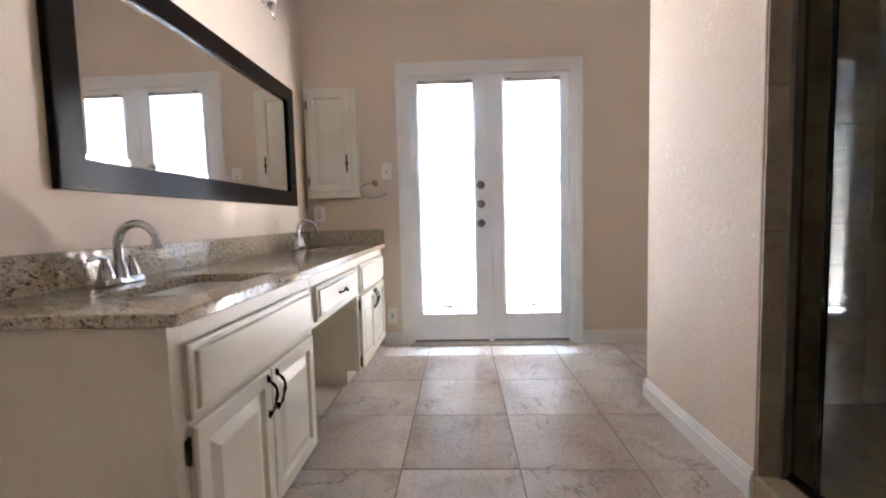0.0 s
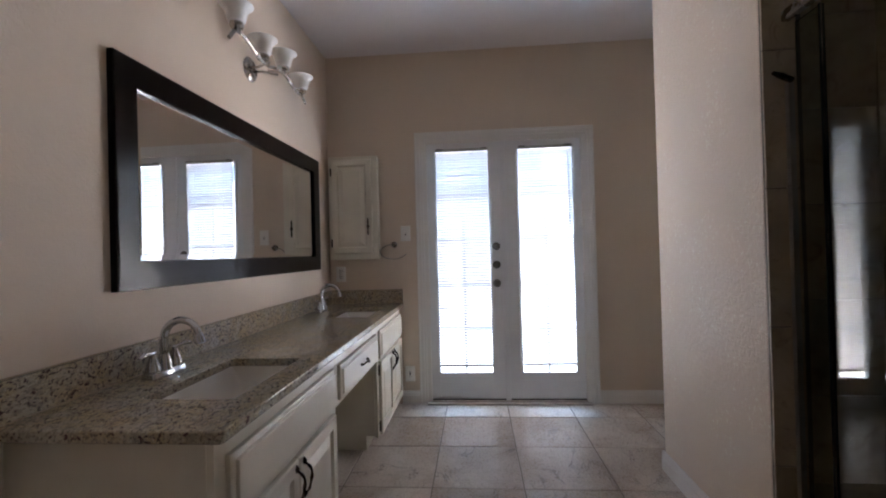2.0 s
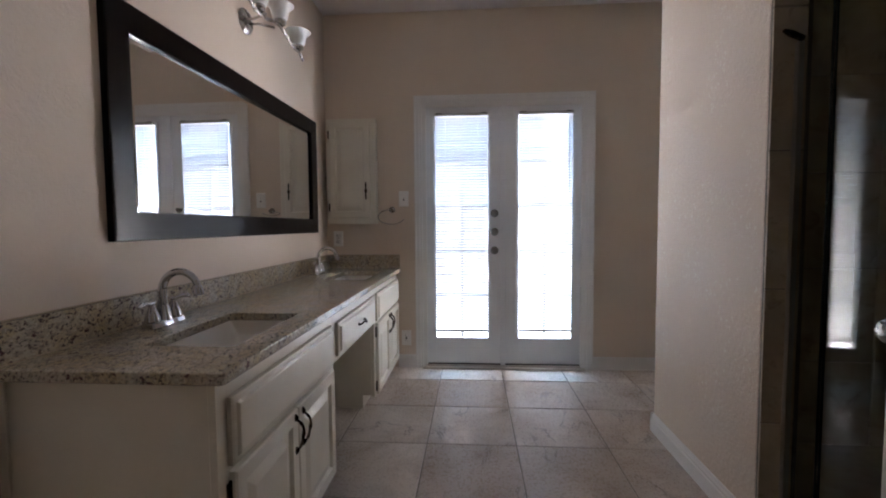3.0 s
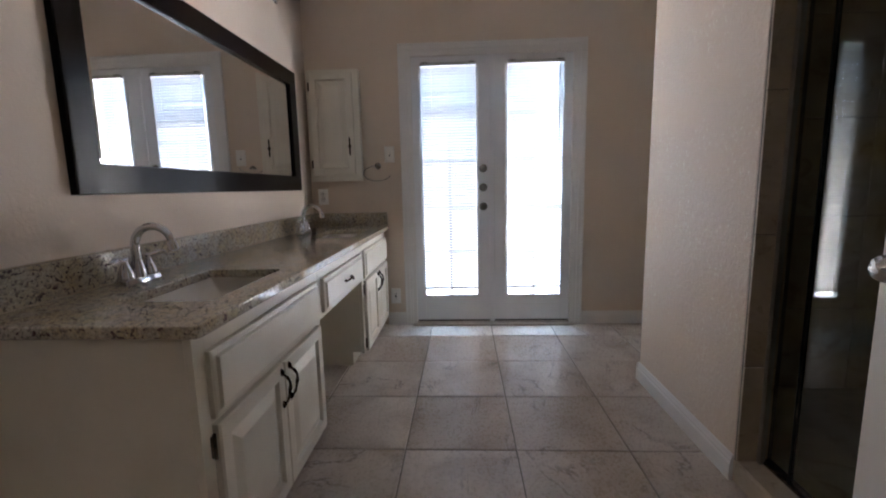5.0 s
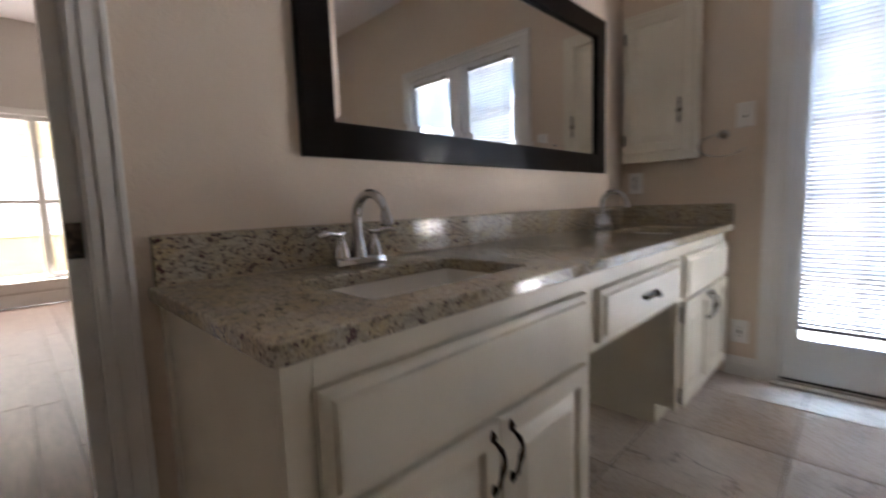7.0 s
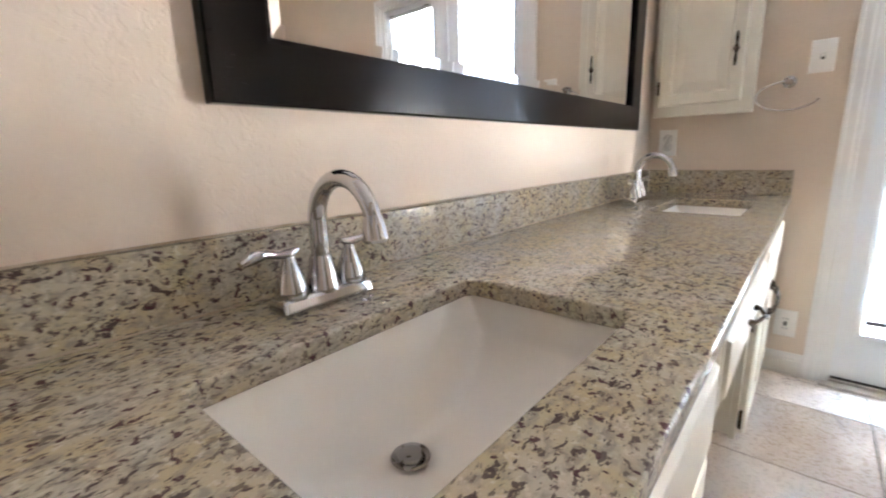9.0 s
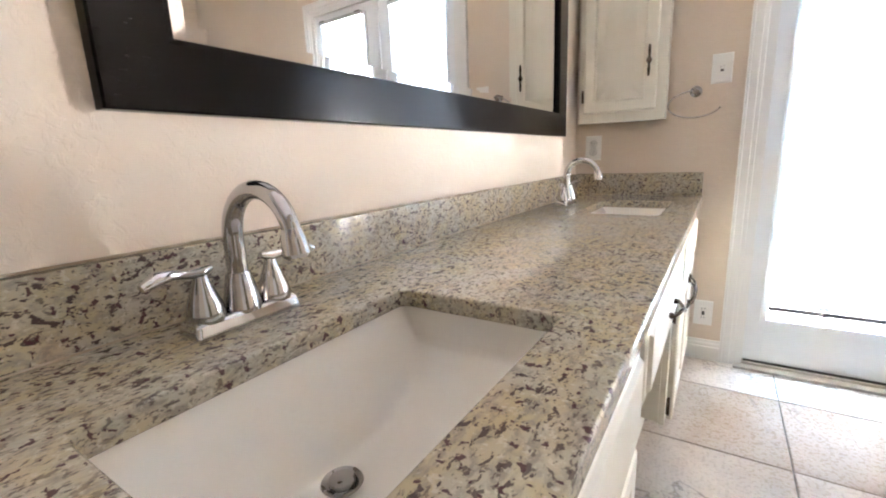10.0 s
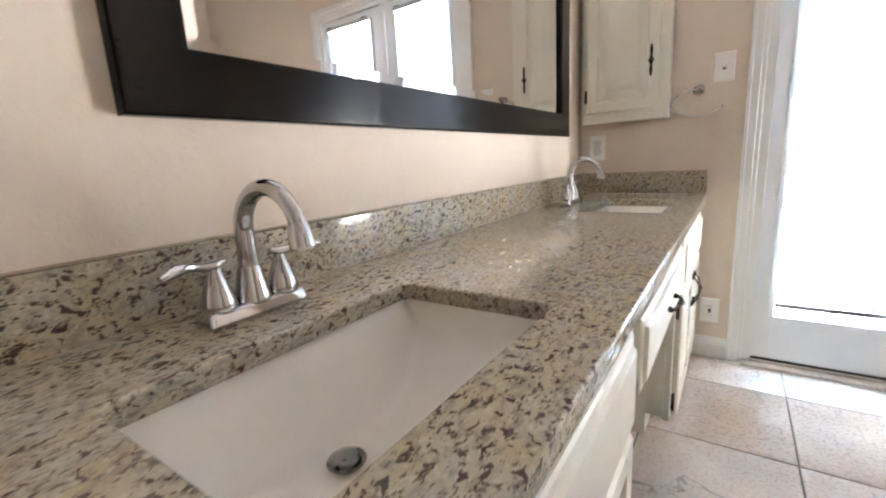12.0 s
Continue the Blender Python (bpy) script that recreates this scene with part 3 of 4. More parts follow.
def vanity_cabinet(y0, y1, label):
    c = thing("vanity_cabinet", (VX, y0, 0), label, "cabinet", "vanity cabinets")
    w, d = y1 - y0, VX - XL - 0.002
    top = CB - 0.001
    part("side_panel", boxes((-d, -0.0195, 0.0, 0.018, 0.085, top), (-d, -0.075, 0.0, 0.018, 0.0, 0.085)), CABINET, c)
    part("side_panel", boxes((-d, -0.0195, w - 0.018, w, 0.085, top), (-d, -0.075, w - 0.018, w, 0.0, 0.085)), CABINET, c)
    part("bottom_panel", boxes((-d, -0.0195, 0.0185, w - 0.0185, 0.086, 0.103)), CABINET, c)
    part("back_panel", boxes((-d, -d + 0.008, 0.0185, w - 0.0185, 0.104, top)), CABINET, c)
    frame_bm = boxes((-0.019, 0, 0, 0.045, 0.075, top), (-0.019, 0, w - 0.045, w, 0.075, top), (-0.019, 0, 0.045, w - 0.045, 0.075, 0.105),
                     (-0.019, 0, 0.045, w - 0.045, 0.51, 0.555), (-0.019, 0, 0.045, w - 0.045, 0.71, top), bevel=0.0012)
    part("face_frame", frame_bm, CABINET, c)
    part("toe_kick", boxes((-0.09, -0.075, 0.0185, w - 0.0185, 0, 0.084)), CABINET, c)
    # dark sheet added behind the doors, its colour standing in for the inside's shade
    part("gap_shade", boxes((-0.032, -0.0205, 0.02, w - 0.02, 0.11, 0.70)), GROOVE, c)
    fm = Matrix.Translation((0.0008, w / 2, 0.627)) @ FACE
    part("drawer_front", ringed(bmesh.new(), w - 0.085, 0.172, DRAWER, fm), CABINET, c, "cream false drawer front")
    half = (w - 0.085) / 2
    for s in (-1, 1):
        y = w / 2 + s * (half / 2)
        dm = Matrix.Translation((0.0008, y, 0.302)) @ FACE
        dr = part("cabinet_door", ringed(bmesh.new(), half - 0.003, 0.448, PANEL, dm), CABINET, c)
        bow_pull(dr, (0.020, w / 2 + s * 0.030, 0.447))
        for z in (0.130, 0.472):
            hinge(dr, (0.001, w / 2 + s * (half + 0.004), z))
    return c


near_cabinet = vanity_cabinet(0.985, 1.832, "cream painted vanity cabinet with two doors and bronze handles")
part("scribe_moulding", boxes((XL - VX + 0.002, XL - VX + 0.026, -0.008, -0.0005, 0.0, CB - 0.001), bevel=0.002), CABINET, near_cabinet)
vanity_cabinet(2.600, 3.424, "cream painted vanity cabinet beside the garden doors")
desk = thing("vanity_desk", (VX, 1.833, 0), "cream desk section with one drawer over open knee space", "desk")
part("rail", boxes((-0.019, 0, 0, 0.766, 0.71, CB - 0.001), (-0.019, 0, 0, 0.03, 0.535, 0.71), (-0.019, 0, 0.736, 0.766, 0.535, 0.71),
                   (-0.019, 0, 0.03, 0.736, 0.535, 0.56)), CABINET, desk)
part("drawer_box", boxes((-0.46, -0.0205, 0.02, 0.746, 0.56, 0.70)), CABINET, desk)
df = part("drawer_front", ringed(bmesh.new(), 0.70, 0.150, DRAWER, Matrix.Translation((0.0008, 0.383, 0.632)) @ FACE), CABINET, desk)
bow_pull(df, (0.024, 0.383, 0.634), False)
part("backing", boxes((XL - VX + 0.001, XL - VX + 0.01, 0, 0.766, 0, CB - 0.002)), CABINET, desk)

# worktop with two basin cut-outs
SX0, SX1 = -0.742, -0.468
SINKS = ((1.182, 1.638), (2.670, 3.126))
WX0, WX1, WY_0, WY_1 = XL + 0.001, -0.367, 0.962, YF - 0.001
bm = bmesh.new()
xs, ys = [WX0, SX0, SX1, WX1], [WY_0, *SINKS[0], *SINKS[1], WY_1]
grid = [[bm.verts.new((x, y, CB)) for y in ys] for x in xs]
for i in range(3):
    for j in range(5):
        if not (i == 1 and j in (1, 3)):
            bm.faces.new((grid[i][j], grid[i + 1][j], grid[i + 1][j + 1], grid[i][j + 1]))
up = bmesh.ops.extrude_face_region(bm, geom=bm.faces[:])
bmesh.ops.translate(bm, verts=[g for g in up["geom"] if isinstance(g, bmesh.types.BMVert)], vec=(0, 0, CT - CB))
bmesh.ops.recalc_face_normals(bm, faces=bm.faces[:])


def on_cut(v):
    return any(abs(v.co.x - x) < 1e-4 for x in (SX0, SX1)) and any(abs(v.co.y - y) < 1e-4 for s in SINKS for y in s)


def on_corner(v):
    return abs(v.co.x - WX1) < 1e-4 and abs(v.co.y - WY_0) < 1e-4


rounds = [e for e in bm.edges if abs(e.verts[0].co.z - e.verts[1].co.z) > 0.01 and (on_cut(e.verts[0]) or on_corner(e.verts[0]))]
bmesh.ops.bevel(bm, geom=rounds, offset=0.016, segments=5, affect="EDGES", profile=0.5)
rim = [e for e in bm.edges if len(e.link_faces) == 2 and e.calc_face_angle(0) > 1.2 and abs(e.verts[0].co.z - e.verts[1].co.z) < 0.001]
bmesh.ops.bevel(bm, geom=rim, offset=0.0045, segments=3, affect="EDGES", profile=0.5)
solid("worktop", bm, GRANITE, "polished cream and grey speckled granite worktop on the vanity", "worktop")
splash = solid("backsplash", boxes((XL + 0.0005, XL + 0.020, 0.972, YF - 0.022, CT + 0.0005, 0.902), bevel=0.002), GRANITE,
               "speckled granite backsplash along the mirror wall", "backsplash")
part("caulk_joint", boxes((XL + 0.0005, XL + 0.0045, 0.974, YF - 0.024, 0.9022, 0.9055), bevel=0.001), CAULK, splash, "aged brown caulk line")
part("caulk_joint", boxes((XL + 0.0202, XL + 0.0228, 0.974, YF - 0.024, CT + 0.0003, CT + 0.0028), bevel=0.0008), CAULK, splash, "aged brown caulk line")
end_splash = solid("backsplash", boxes((XL + 0.0005, -0.372, YF - 0.021, YF - 0.0005, CT + 0.0005, 0.902), bevel=0.002), GRANITE,
                   "speckled granite end backsplash by the garden doors", "backsplash")
part("caulk_joint", boxes((XL + 0.006, -0.374, YF - 0.0045, YF - 0.0005, 0.9022, 0.9050), bevel=0.001), CAULK, end_splash, "aged brown caulk line")


def basin(y0, y1, label):
    cx, cy = (SX0 + SX1) / 2, (y0 + y1) / 2
    s = thing("sink", (cx, cy, CB - 0.0015), label, "sink", "basins")
    bm = bmesh.new()
    w, l = (SX1 - SX0) / 2 + 0.006, (y1 - y0) / 2 + 0.006
    nx, ny = 44, 64

    def deep(u, v):
        """Depth of the bowl: a gently dished floor cut by a steep slope under the faucet."""
        e = abs(v) / l
        faces = (-0.127 + 0.085 * e ** 2.4, -(u + w) * 1.55, -(w - u) * 3.6, -(l - abs(v)) * 4.5)
        return min(0.0, math.log(sum(math.exp(f * 210) for f in faces)) / 210)

    def sheet(drop, widen):
        return [[bm.verts.new((u * widen, v * widen, deep(u, v) - drop)) for v in (l * math.sin(math.pi / 2 * (2 * j / ny - 1)) for j in range(ny + 1))]
                for u in (w * math.sin(math.pi / 2 * (2 * i / nx - 1)) for i in range(nx + 1))]

    top_sheet, low_sheet = sheet(0.0, 1.0), sheet(0.010, 1.05)
    for sh in (top_sheet, low_sheet):
        for i in range(nx):
            for j in range(ny):
                bm.faces.new((sh[i][j], sh[i + 1][j], sh[i + 1][j + 1], sh[i][j + 1]))
    rim_a = [(i, 0) for i in range(nx)] + [(nx, j) for j in range(ny)] + [(i, ny) for i in range(nx, 0, -1)] + [(0, j) for j in range(ny, 0, -1)]
    for (i, j), (p, q) in zip(rim_a, rim_a[1:] + rim_a[:1]):
        bm.faces.new((top_sheet[i][j], top_sheet[p][q], low_sheet[p][q], low_sheet[i][j]))
    part("bowl", bm, PORCELAIN, s, "white porcelain", True)
    m = Matrix.Translation((-0.040, -0.025, -0.1195)) @ Matrix.Scale(0.76, 4)
    part("drain_ring", lathe(bmesh.new(), [(0.014, -0.008), (0.024, 0.001), (0.031, 0.003), (0.033, 0.0), (0.030, -0.004)], 30, m, False), NICKEL, s, "brushed metal drain ring", True)
    part("drain_stopper", lathe(bmesh.new(), [(0.006, -0.016), (0.020, -0.001), (0.0215, 0.003), (0.020, 0.006), (0.006, 0.0075)], 30, m), NICKEL, s, "brushed metal pop-up stopper", True)
    part("drain_well", lathe(bmesh.new(), [(0.0235, -0.030), (0.0235, -0.002)], 24, m, True), DARK_SLOT, s)
    return s


basin(*SINKS[0], "white rectangular porcelain basin set under the granite")
basin(*SINKS[1], "white rectangular porcelain basin beside the end backsplash")


def faucet(y, label):
    f = thing("faucet", (-0.847, y, CT + 0.0005), label, "faucet", "basin faucets")
    bm = box(bmesh.new(), -0.027, 0.027, -0.079, 0.079, 0, 0.024)
    for v in bm.verts:
        if v.co.z > 0.01:
            v.co.x, v.co.y = v.co.x * 0.80, v.co.y * 0.95
    bmesh.ops.bevel(bm, geom=bm.edges[:], offset=0.0065, segments=4, affect="EDGES", profile=0.5)
    part("base_plate", bm, CHROME, f, "", True)
    part("spout_collar", lathe(bmesh.new(), [(0.026, 0.0205), (0.0255, 0.026), (0.021, 0.050), (0.0165, 0.070), (0.0155, 0.073)], 28), CHROME, f, "", True)
    pts = [(0, 0, 0.070), (0, 0, 0.100), (0, 0, 0.125)]
    r, cz = 0.063, 0.122
    for i in range(1, 15):
        a = math.pi - i / 14 * radians(168)
        pts.append((r + r * math.cos(a), 0, cz + r * math.sin(a)))
    pts.append((pts[-1][0] + 0.001, 0, pts[-1][2] - 0.012))
    sp = part("spout", tube(bmesh.new(), pts, [0.0135] * 3 + [0.0133 - 0.00018 * i for i in range(15)], 20), CHROME, f, "", True)
    x, _, z = pts[-1]
    part("aerator", tube(bmesh.new(), [(x - 0.002, 0, z + 0.016), (x, 0, z + 0.004), (x + 0.003, 0, z - 0.014), (x + 0.0035, 0, z - 0.018)], [0.0118, 0.0150, 0.0172, 0.0140], 20), CHROME, sp, "", True)
    for s in (-1, 1):
        at = Matrix.Translation((0, s * 0.051, 0))
        h = part("handle", lathe(bmesh.new(), [(0.024, 0.0205), (0.0245, 0.026), (0.0215, 0.042), (0.014, 0.062), (0.0095, 0.074), (0.0085, 0.082)], 26, at), CHROME, f, "", True)
        lever = bmesh.new()
        path = [(0, s * 0.036, 0.088), (0, s * 0.051, 0.0845), (0.002, s * 0.070, 0.086), (0.004, s * 0.088, 0.0905), (0.006, s * 0.105, 0.0895), (0.008, s * 0.122, 0.083)]
        tube(lever, path, [0.004, 0.0085, 0.0060, 0.0075, 0.0095, 0.005], 14)
        for v in lever.verts:
            v.co.x = v.co.x * 1.25
        part("lever", lever, CHROME, h, "", True)
    return f


faucet(1.414, "polished chrome two-handle basin faucet with arched spout")
faucet(2.898, "polished chrome two-handle faucet behind the other basin")

# ---- wall above the vanity ----
MY0, MY1, MZ0, MZ1, MF = 1.325, 3.080, 1.086, 1.874, 0.098
mirror = thing("wall_mirror", (XL + 0.009, (MY0 + MY1) / 2, (MZ0 + MZ1) / 2), "wide wall mirror in a dark espresso wood frame", "mirror", "", -0.7)
mw, mh = (MY1 - MY0) / 2, (MZ1 - MZ0) / 2
for side in range(4):
    bm = bmesh.new()
    prof = [(0.0, 0.002), (0.0, 0.024), (0.003, 0.027), (0.010, 0.0272), (0.088, 0.0262), (0.095, 0.0255), (MF, 0.018), (MF, 0.002)]
    ends = []
    for s in (-1, 1):
        ring = []
        for inset, out in prof:
            a, b = mw - inset, mh - inset
            y, z = ((s * a, -b), (b and a, s * b), (-s * a, b), (-a, -s * b))[side]
            ring.append(bm.verts.new((out, y, z)))
        ends.append(ring)
    for i in range(len(prof)):
        j = (i + 1) % len(prof)
        bm.faces.new((ends[0][i], ends[0][j], ends[1][j], ends[1][i]))
    bm.faces.new(ends[0][::-1])
    bm.faces.new(ends[1])
    part("frame_rail", bm, FRAME_WOOD, mirror)
bm = bmesh.new()
loops = [[bm.verts.new((x, a * (mw - i), b * (mh - i))) for a, b in ((-1, -1), (1, -1), (1, 1), (-1, 1))] for x, i in ((0.004, MF - 0.004), (0.0095, MF - 0.004), (0.0115, MF + 0.022))]
for p, q in zip(loops, loops[1:]):
    for j in range(4):
        bm.faces.new((p[j], p[(j + 1) % 4], q[(j + 1) % 4], q[j]))
bm.faces.new(loops[0][::-1])
bm.faces.new(loops[-1])
part("mirror_glass", bm, MIRROR, mirror, "bevelled mirror glass")

LX = 0.135
lamp = thing("vanity_light", (XL, 2.215, 2.19), "unlit brushed nickel wall light with four frosted bell shades", "wall light")
part("wall_plate", lathe(bmesh.new(), [(0.062, 0.0), (0.063, 0.006), (0.054, 0.016), (0.044, 0.019), (0.010, 0.020)], 36, pose(0.0005, 0, -0.01, 0, 90, 0)), NICKEL, lamp, "", True)
for s in (-0.028, 0.028):
    part("arm", tube(bmesh.new(), [(0.016, s, -0.01), (0.06, s, -0.012), (LX, s * 1.6, -0.012 - s * 0.5)], 0.0065, 10), NICKEL, lamp, "", True)
pts = []
for i in range(41):
    u = i / 40 * 2 - 1
    pts.append((LX, u * 0.415, 0.020 * math.sin(u * math.pi * 2.0) - 0.008 - (0.045 * max(0, abs(u) - 0.88) / 0.12)))
part("bar", tube(bmesh.new(), pts, 0.0085, 12), NICKEL, lamp, "", True)
for y in (-0.352, -0.118, 0.116, 0.352):
    base_z = 0.020 * math.sin(y / 0.415 * math.pi * 2.0) - 0.004
    m = Matrix.Translation((LX, y, base_z))
    part("socket_cup", lathe(bmesh.new(), [(0.012, 0.0), (0.026, 0.006), (0.031, 0.018), (0.029, 0.030), (0.014, 0.032)], 24, m), NICKEL, lamp, "", True)
    sh = [(0.026, 0.028), (0.036, 0.035), (0.042, 0.050), (0.045, 0.068), (0.052, 0.087), (0.066, 0.103), (0.073, 0.108),
          (0.070, 0.109), (0.062, 0.102), (0.048, 0.086), (0.041, 0.068), (0.038, 0.050), (0.032, 0.038), (0.022, 0.031)]
    part("shade", lathe(bmesh.new(), sh, 32, m, False), FROSTED, lamp, "frosted glass bell shade", True)

# ---- on the door wall ----
cab = thing("wall_cabinet", (-0.732, YF, 1.553), "cream painted wall cabinet with one raised-panel door", "cabinet")
part("body", boxes((-0.192, 0.192, -0.052, -0.0005, -0.402, 0.402), bevel=0.003), CABINET, cab)
part("face_frame", ringed(bmesh.new(), 0.388, 0.810, [(0, 0), (0, 0.016), (0.004, 0.019), (0.02, 0.019)], Matrix.Translation((0, -0.0525, 0))), CABINET, cab)
cd = part("cabinet_door", ringed(bmesh.new(), 0.318, 0.735, PANEL, Matrix.Translation((-0.008, -0.0718, 0.010))), CABINET, cab)
hb = bmesh.new()
tube(hb, [(0.118, -0.098, z) for z in (-0.216, -0.190, -0.167, -0.150, -0.133, -0.110, -0.084)], [0.004, 0.0065, 0.0045, 0.013, 0.0045, 0.0065, 0.004], 10)
tube(hb, [(0.118, -0.090, -0.150), (0.118, -0.100, -0.150)], 0.006, 10)
part("handle", hb, BRONZE, cd, "dark bronze drop handle", True)
for z in (-0.275, 0.285):
    part("hinge", boxes((-0.182, -0.170, -0.079, -0.072, z - 0.030, z + 0.030), bevel=0.002), BRONZE, cd, "dark bronze hinge")


def plate(name, x, z, kind, label):
    p = thing(name, (x, YF, z), label, name.split("_")[-1])
    part("cover_plate", ringed(bmesh.new(), 0.078, 0.122, [(0, 0), (0, 0.003), (0.004, 0.006), (0.008, 0.0065)], Matrix.Translation((0, -0.0005, 0))), PLASTIC, p)
    if kind == "switch":
        part("toggle", boxes((-0.005, 0.005, -0.018, -0.0072, -0.004, 0.012), bevel=0.002), PLASTIC, p)
        part("toggle_slot", boxes((-0.006, 0.006, -0.0076, -0.0071, -0.013, 0.013)), GROOVE, p)
    elif kind == "outlet":
        for s in (-1, 1):
            # dark disc: the shade round each receptacle, put into its colour
            part("receptacle_gap", lathe(bmesh.new(), [(0.0185, 0.0), (0.0185, 0.0006), (0.004, 0.0006)], 20, pose(0, -0.0068, s * 0.0195, 90)), GROOVE, p)
            r = part("receptacle", lathe(bmesh.new(), [(0.0165, 0.0), (0.016, 0.002), (0.004, 0.0022)], 20, pose(0, -0.0072, s * 0.0195, 90)), PLASTIC, p)
            for x2 in (-0.006, 0.006):
                part("slot", boxes((x2 - 0.0022, x2 + 0.0022, -0.0101, -0.0095, s * 0.0195 - 0.002, s * 0.0195 + 0.008)), DARK_SLOT, r)
            part("slot", boxes((-0.0036, 0.0036, -0.0101, -0.0095, s * 0.0195 - 0.010, s * 0.0195 - 0.005)), DARK_SLOT, r)
    else:
        part("insert", boxes((-0.017, 0.017, -0.0100, -0.0072, -0.034, 0.034), bevel=0.001), PLASTIC, p)
        part("buttons", boxes((-0.006, 0.006, -0.0112, -0.0102, -0.010, 0.010)), DARK_SLOT, p)
        for s in (-1, 1):
            for x2 in (-0.006, 0.006):
                part("slot", boxes((x2 - 0.0014, x2 + 0.0014, -0.0108, -0.0102, s * 0.022 - 0.004, s * 0.022 + 0.004)), DARK_SLOT, p)
    return p


plate("light_switch", -0.336, 1.344, "switch", "white toggle light switch plate on a tan wall")
plate("power_outlet", -0.866, 1.032, "outlet", "white double power outlet above the backsplash")
plate("power_outlet", -0.326, 0.235, "gfci", "white safety power outlet low on the wall")

ring = thing("towel_ring", (-0.428, YF, 1.258), "thin chrome open towel ring on a tan wall", "towel ring")
part("wall_mount", lathe(bmesh.new(), [(0.024, 0.0005), (0.024, 0.008), (0.014, 0.012), (0.011, 0.045), (0.008, 0.050)], 24, pose(0, 0, 0, 90)), NICKEL, ring, "", True)
pts = [(0.0, -0.044, 0.0)]
for i in range(26):
    a = radians(100 + i * 9.6)
    pts.append((0.105 * math.cos(a) - 0.0, -0.044, -0.056 + 0.057 * math.sin(a)))
part("ring", tube(bmesh.new(), pts, 0.0038, 8), CHROME, ring, "", True)

# ---- shower ----
curb = tagged(structure("shower_curb", boxes((XP + 0.006, 1.40, 0.74, 1.56, 0, 0.080)), GROUT, "tiled shower curb", "curb"))
stile = structure("shower_jamb", boxes((XP + 0.002, 1.312, 1.556, 1.5645, 0.082, 2.55)), GROUT, "brown tiled edge of the shower opening", "wall")
shower_back = structure("shower_wall", boxes((XP + 0.1205, XR - 0.012, 2.262, 2.279, 0, ZC - 0.002), (1.3125, 1.330, 1.57, 2.262, 0, ZC - 0.002),
                                             (XR - 0.012, XR - 0.001, 0.752, 2.262, 0, ZC - 0.002), (1.30, XR - 0.012, 0.741, 0.752, 0, ZC - 0.002)), GROUT,
                        "brown stone-look tiled shower walls", "wall")
sd = thing("shower_enclosure", (1.285, 1.45, 0.080), "clear glass shower door and side panel with metal header", "shower door")
part("header", boxes((-0.030, -0.004, -0.70, 0.105, 1.850, 1.885), bevel=0.004), NICKEL, sd, "brushed metal header bar")
part("side_channel", boxes((-0.026, -0.006, 0.083, 0.106, 0.001, 1.640), bevel=0.003), SATIN, sd, "brushed metal wall channel")
part("clamp", tube(bmesh.new(), [(-0.070, 0.088, 1.676), (-0.045, 0.092, 1.668), (-0.006, 0.092, 1.650)], [0.006, 0.011, 0.010], 8), BRONZE, sd, "dark corner bracket")
part("bottom_track", boxes((-0.012, 0.030, -0.68, 0.105, 0.0005, 0.016), bevel=0.003), BRONZE, sd, "dark bottom track")
part("side_panel", boxes((0.010, 0.018, -0.012, 0.100, 0.018, 1.845)), SHOWER_GLASS, sd).visible_shadow = False
part("panel_edge", boxes((0.008, 0.020, -0.0165, -0.0125, 0.018, 1.845)), GLASS_EDGE, sd)
door_glass = boxes((-0.004, 0.004, -0.66, -0.004, 0.020, 1.843))
edge_bm = boxes((-0.006, 0.006, -0.0035, 0.002, 0.020, 1.843))
swing = Matrix.Translation((0.002, -0.02, 0)) @ pose(0, 0, 0, 0, 0, -3.8)
for b2 in (door_glass, edge_bm):
    bmesh.ops.transform(b2, matrix=swing, verts=b2.verts[:])
part("glass_door", door_glass, SHOWER_GLASS, sd).visible_shadow = False
part("door_edge", edge_bm, GLASS_EDGE, sd)
part("roller", boxes((-0.045, -0.031, -0.16, -0.10, 1.820, 1.890), bevel=0.005), CHROME, sd, "chrome roller bracket")

# ---- open door ----
leaf = thing("open_door", (1.135, 0.245, 0.012), "open white panelled interior door with a satin knob", "door")
part("leaf", boxes((-0.017, 0.017, 0.0, 0.79, 0.0, 2.03), bevel=0.002), TRIM, leaf)
for z0, z1 in ((0.18, 0.80), (1.00, 1.86)):
    for y0 in (0.11, 0.44):
        part("panel", ringed(bmesh.new(), 0.25, z1 - z0, [(0, 0), (0.012, 0.006), (0.03, 0.006), (0.05, 0.002)],
                             Matrix.Translation((-0.0175, y0 + 0.125, (z0 + z1) / 2)) @ pose(0, 0, 0, 0, 0, -90)), TRIM, leaf)
kb = pose(-0.017, 0.728, 0.893, 0, -90, 0)
part("door_knob", lathe(bmesh.new(), [(0.032, 0.0005), (0.032, 0.006), (0.013, 0.010), (0.012, 0.028), (0.024, 0.036), (0.029, 0.050), (0.024, 0.062), (0.008, 0.067)], 26, kb), NICKEL, leaf, "satin metal knob", True)
for z in (0.25, 1.02, 1.8):
    part("hinge", tube(bmesh.new(), [(0.020, -0.003, z - 0.045), (0.020, -0.003, z + 0.045)], 0.007, 10), NICKEL, leaf, "", True)


# ---- tiles and planks ----
def slab(name, w, l, t, bevel, mat):
    bm = boxes((0, w, 0, l, 0, t))
    top_edges = [e for e in bm.edges if all(v.co.z > t - 1e-5 for v in e.verts)]
    bmesh.ops.bevel(bm, geom=top_edges, offset=bevel, segments=1, affect="EDGES")
    return finish(name, bm, mat)


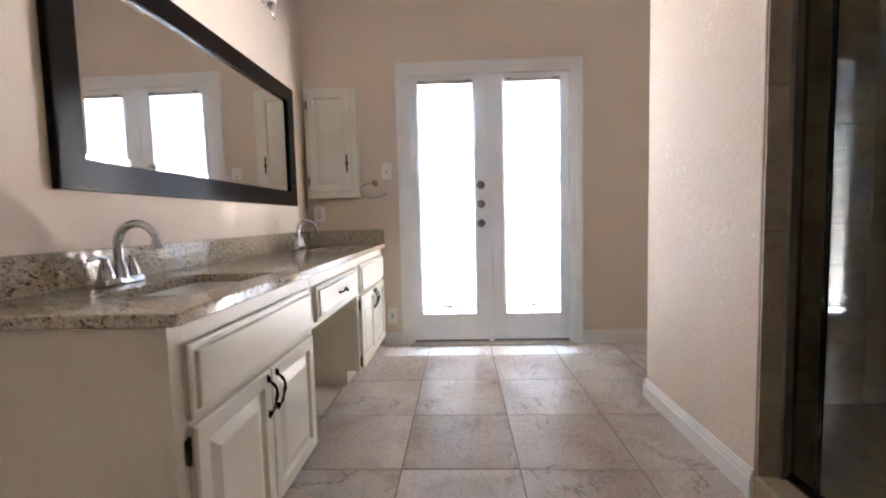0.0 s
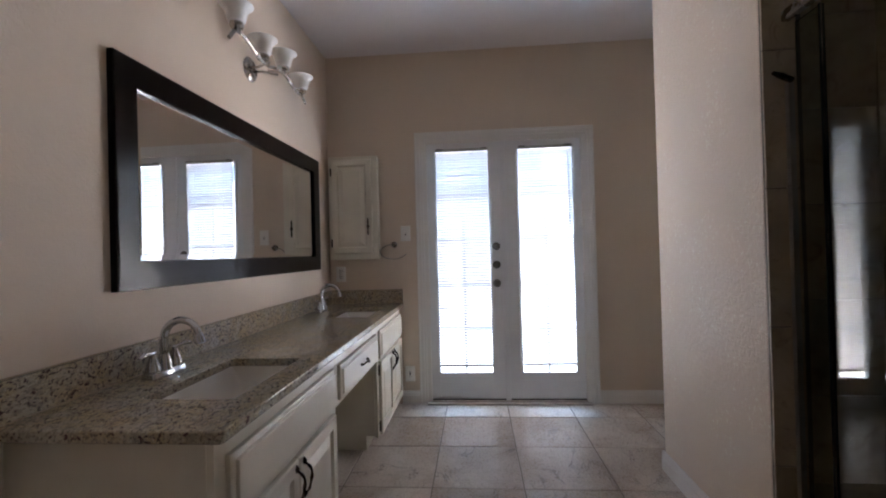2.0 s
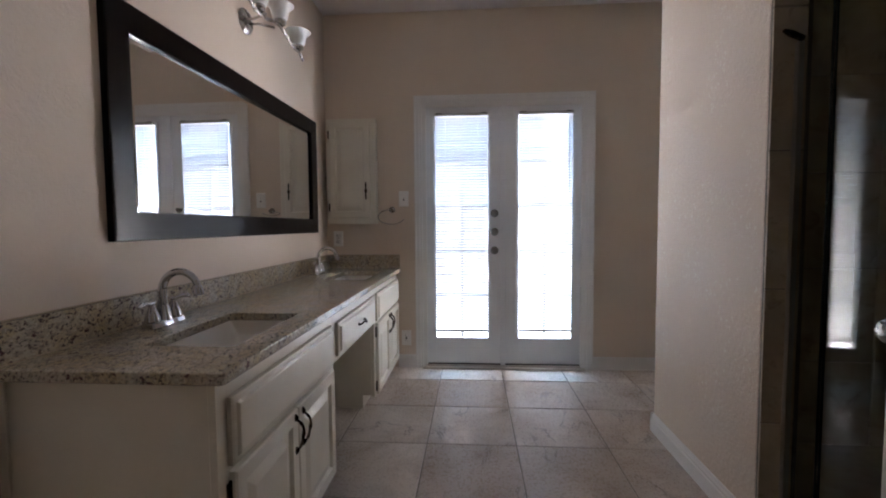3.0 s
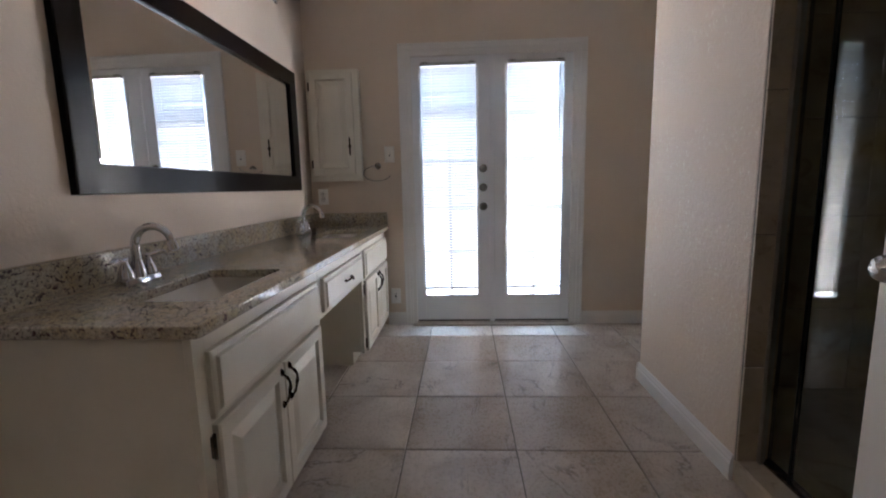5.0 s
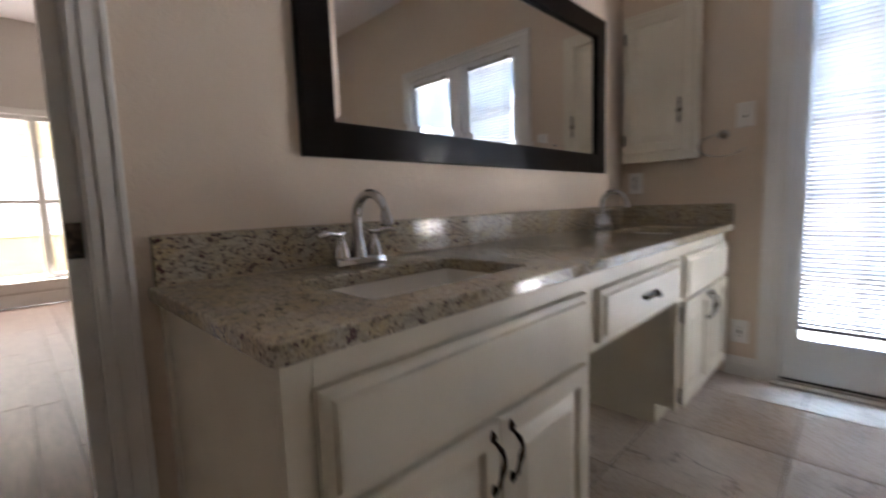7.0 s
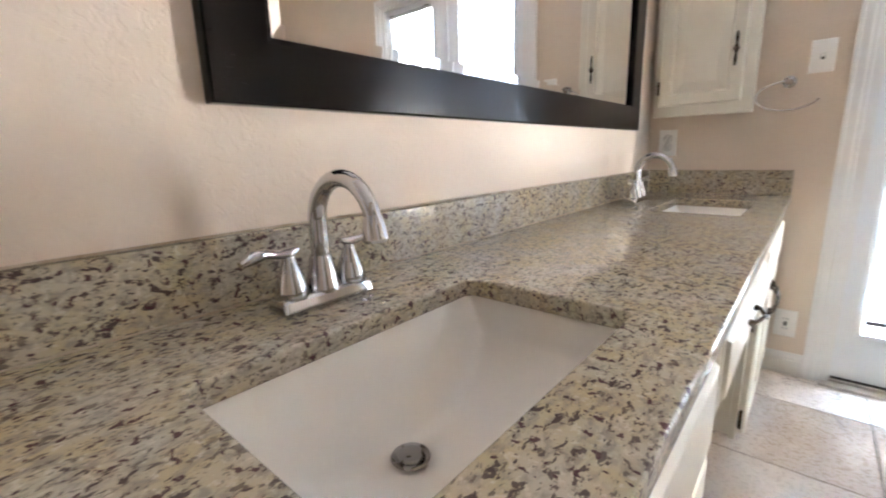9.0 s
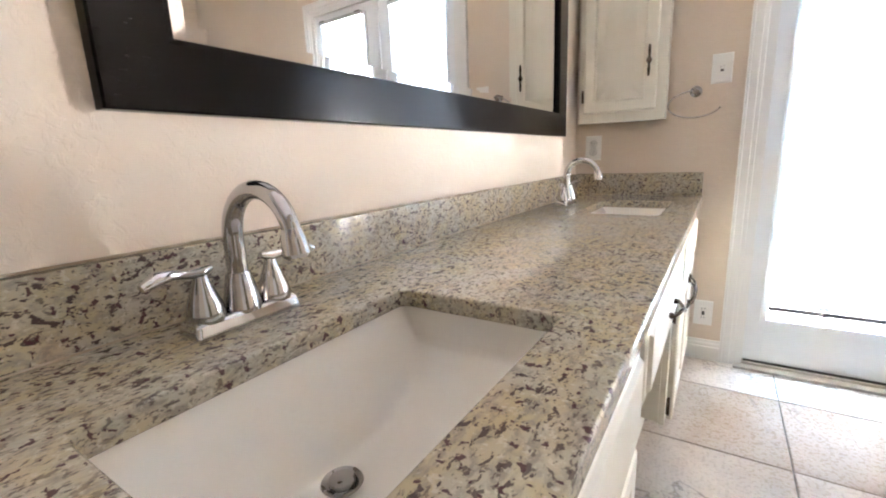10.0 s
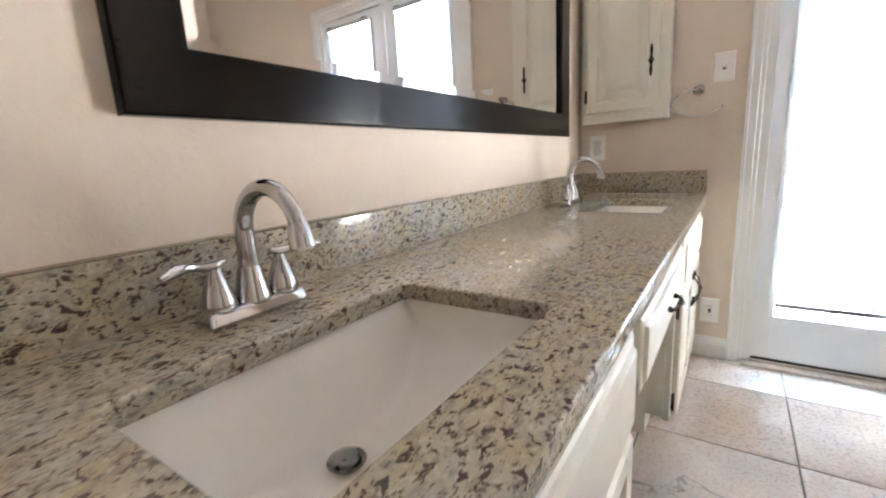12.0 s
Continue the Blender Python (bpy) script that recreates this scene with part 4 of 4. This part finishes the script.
PITCH, JOINT = 0.462, 0.005
store = {}


def tile_at(parent, m, w, l, mat, thick=0.0045):
    key = (round(w, 3), round(l, 3), mat.name)
    if key not in store:
        store[key] = slab("tile", w, l, thick, 0.0015, mat)
    ob = new("tile", store[key])
    ob.parent = parent
    ob.matrix_local = m
    return ob


def spans(lo, hi, start, pitch):
    """Cuts lo..hi at the joints start + k * pitch."""
    cuts = [lo] + [start + k * pitch for k in range(-12, 14) if lo + 0.012 < start + k * pitch < hi - 0.012] + [hi]
    return list(zip(cuts, cuts[1:]))


for xa, xb in spans(XL, XR, -0.036, PITCH):
    for ya, yb in spans(YB, YF, 2.660, PITCH):
        if (xa > 1.1 and ya < 2.0 and xa > XP) or xa > 1.3 and ya < 2.2:
            continue
        tile_at(floor, pose(xa + JOINT / 2, ya + JOINT / 2, -0.0045 + random.uniform(-0.0003, 0.0003)), xb - xa - JOINT, yb - ya - JOINT, TILE)
for za, zb in spans(0.083, 2.55, 1.838 - 0.465 * 3, 0.465):
    tile_at(stile, pose(XP + 0.0012, 1.556, za + 0.002, 90, 0, 0), 0.110, zb - za - 0.004, SHOWER_TILE, 0.006)
for ya, yb in spans(0.74, 1.56, 1.27, 0.33):
    tile_at(curb, pose(XP + 0.006, yb - 0.002, 0.002, 90, 0, -90), yb - ya - 0.004, 0.076, SHOWER_TILE, 0.006)
    tile_at(curb, pose(XP + 0.002, ya + 0.002, 0.080), 0.205, yb - ya - 0.004, SHOWER_TILE, 0.006)
for xa, xb in spans(1.335, XR - 0.014, 1.335, 0.42):
    for za, zb in spans(0.0, ZC - 0.01, 1.838 - 0.465 * 3, 0.465):
        tile_at(shower_back, pose(xa + 0.002, 2.262, za + 0.002, 90, 0, 0), xb - xa - 0.004, zb - za - 0.004, SHOWER_TILE, 0.006)
for ya, yb in spans(0.755, 2.25, 1.0, 0.42):
    for za, zb in spans(0.0, ZC - 0.01, 1.838 - 0.465 * 3, 0.465):
        tile_at(shower_back, pose(XR - 0.012, yb - 0.002, za + 0.002, 90, 0, -90), yb - ya - 0.004, zb - za - 0.004, SHOWER_TILE, 0.006)
shower_floor = structure("shower_floor", boxes((1.40, XR, 0.74, 2.28, -0.002, 0.02)), SHOWER_TILE, "brown tiled shower floor", "floor")

plank = {}
for i in range(17):
    y = 0.02 + i * 0.125 - 0.75
    x = BX + 0.017 - random.uniform(0, 0.9)
    while x < XL - 0.03:
        l = random.choice((0.9, 1.2, 1.5))
        xa, xb = max(x, BX + 0.017), min(x + l, XL - 0.03)
        x += l
        if xb - xa < 0.05:
            continue
        key = round(xb - xa, 3)
        if key not in plank:
            plank[key] = slab("plank", xb - xa - 0.003, 0.122, 0.006, 0.001, WOOD_FLOOR)
        ob = new("plank", plank[key])
        ob.parent = wood
        ob.location = (xa, y, -0.006)
tagged(structure("bedroom_floor_edge", boxes((BX + 0.017, XL - 0.03, BY0, -0.735, -0.0055, -0.001), (BX + 0.017, XL - 0.03, 1.40, BY1, -0.0055, -0.001)), WOOD_FLOOR,
                 "dark brown hardwood floor", "floor"))
part("saddle", boxes((XL - 0.032, XL + 0.002, OY0 + 0.004, OY1 - 0.004, -0.002, 0.006), bevel=0.002), WOOD_FLOOR, door_2)
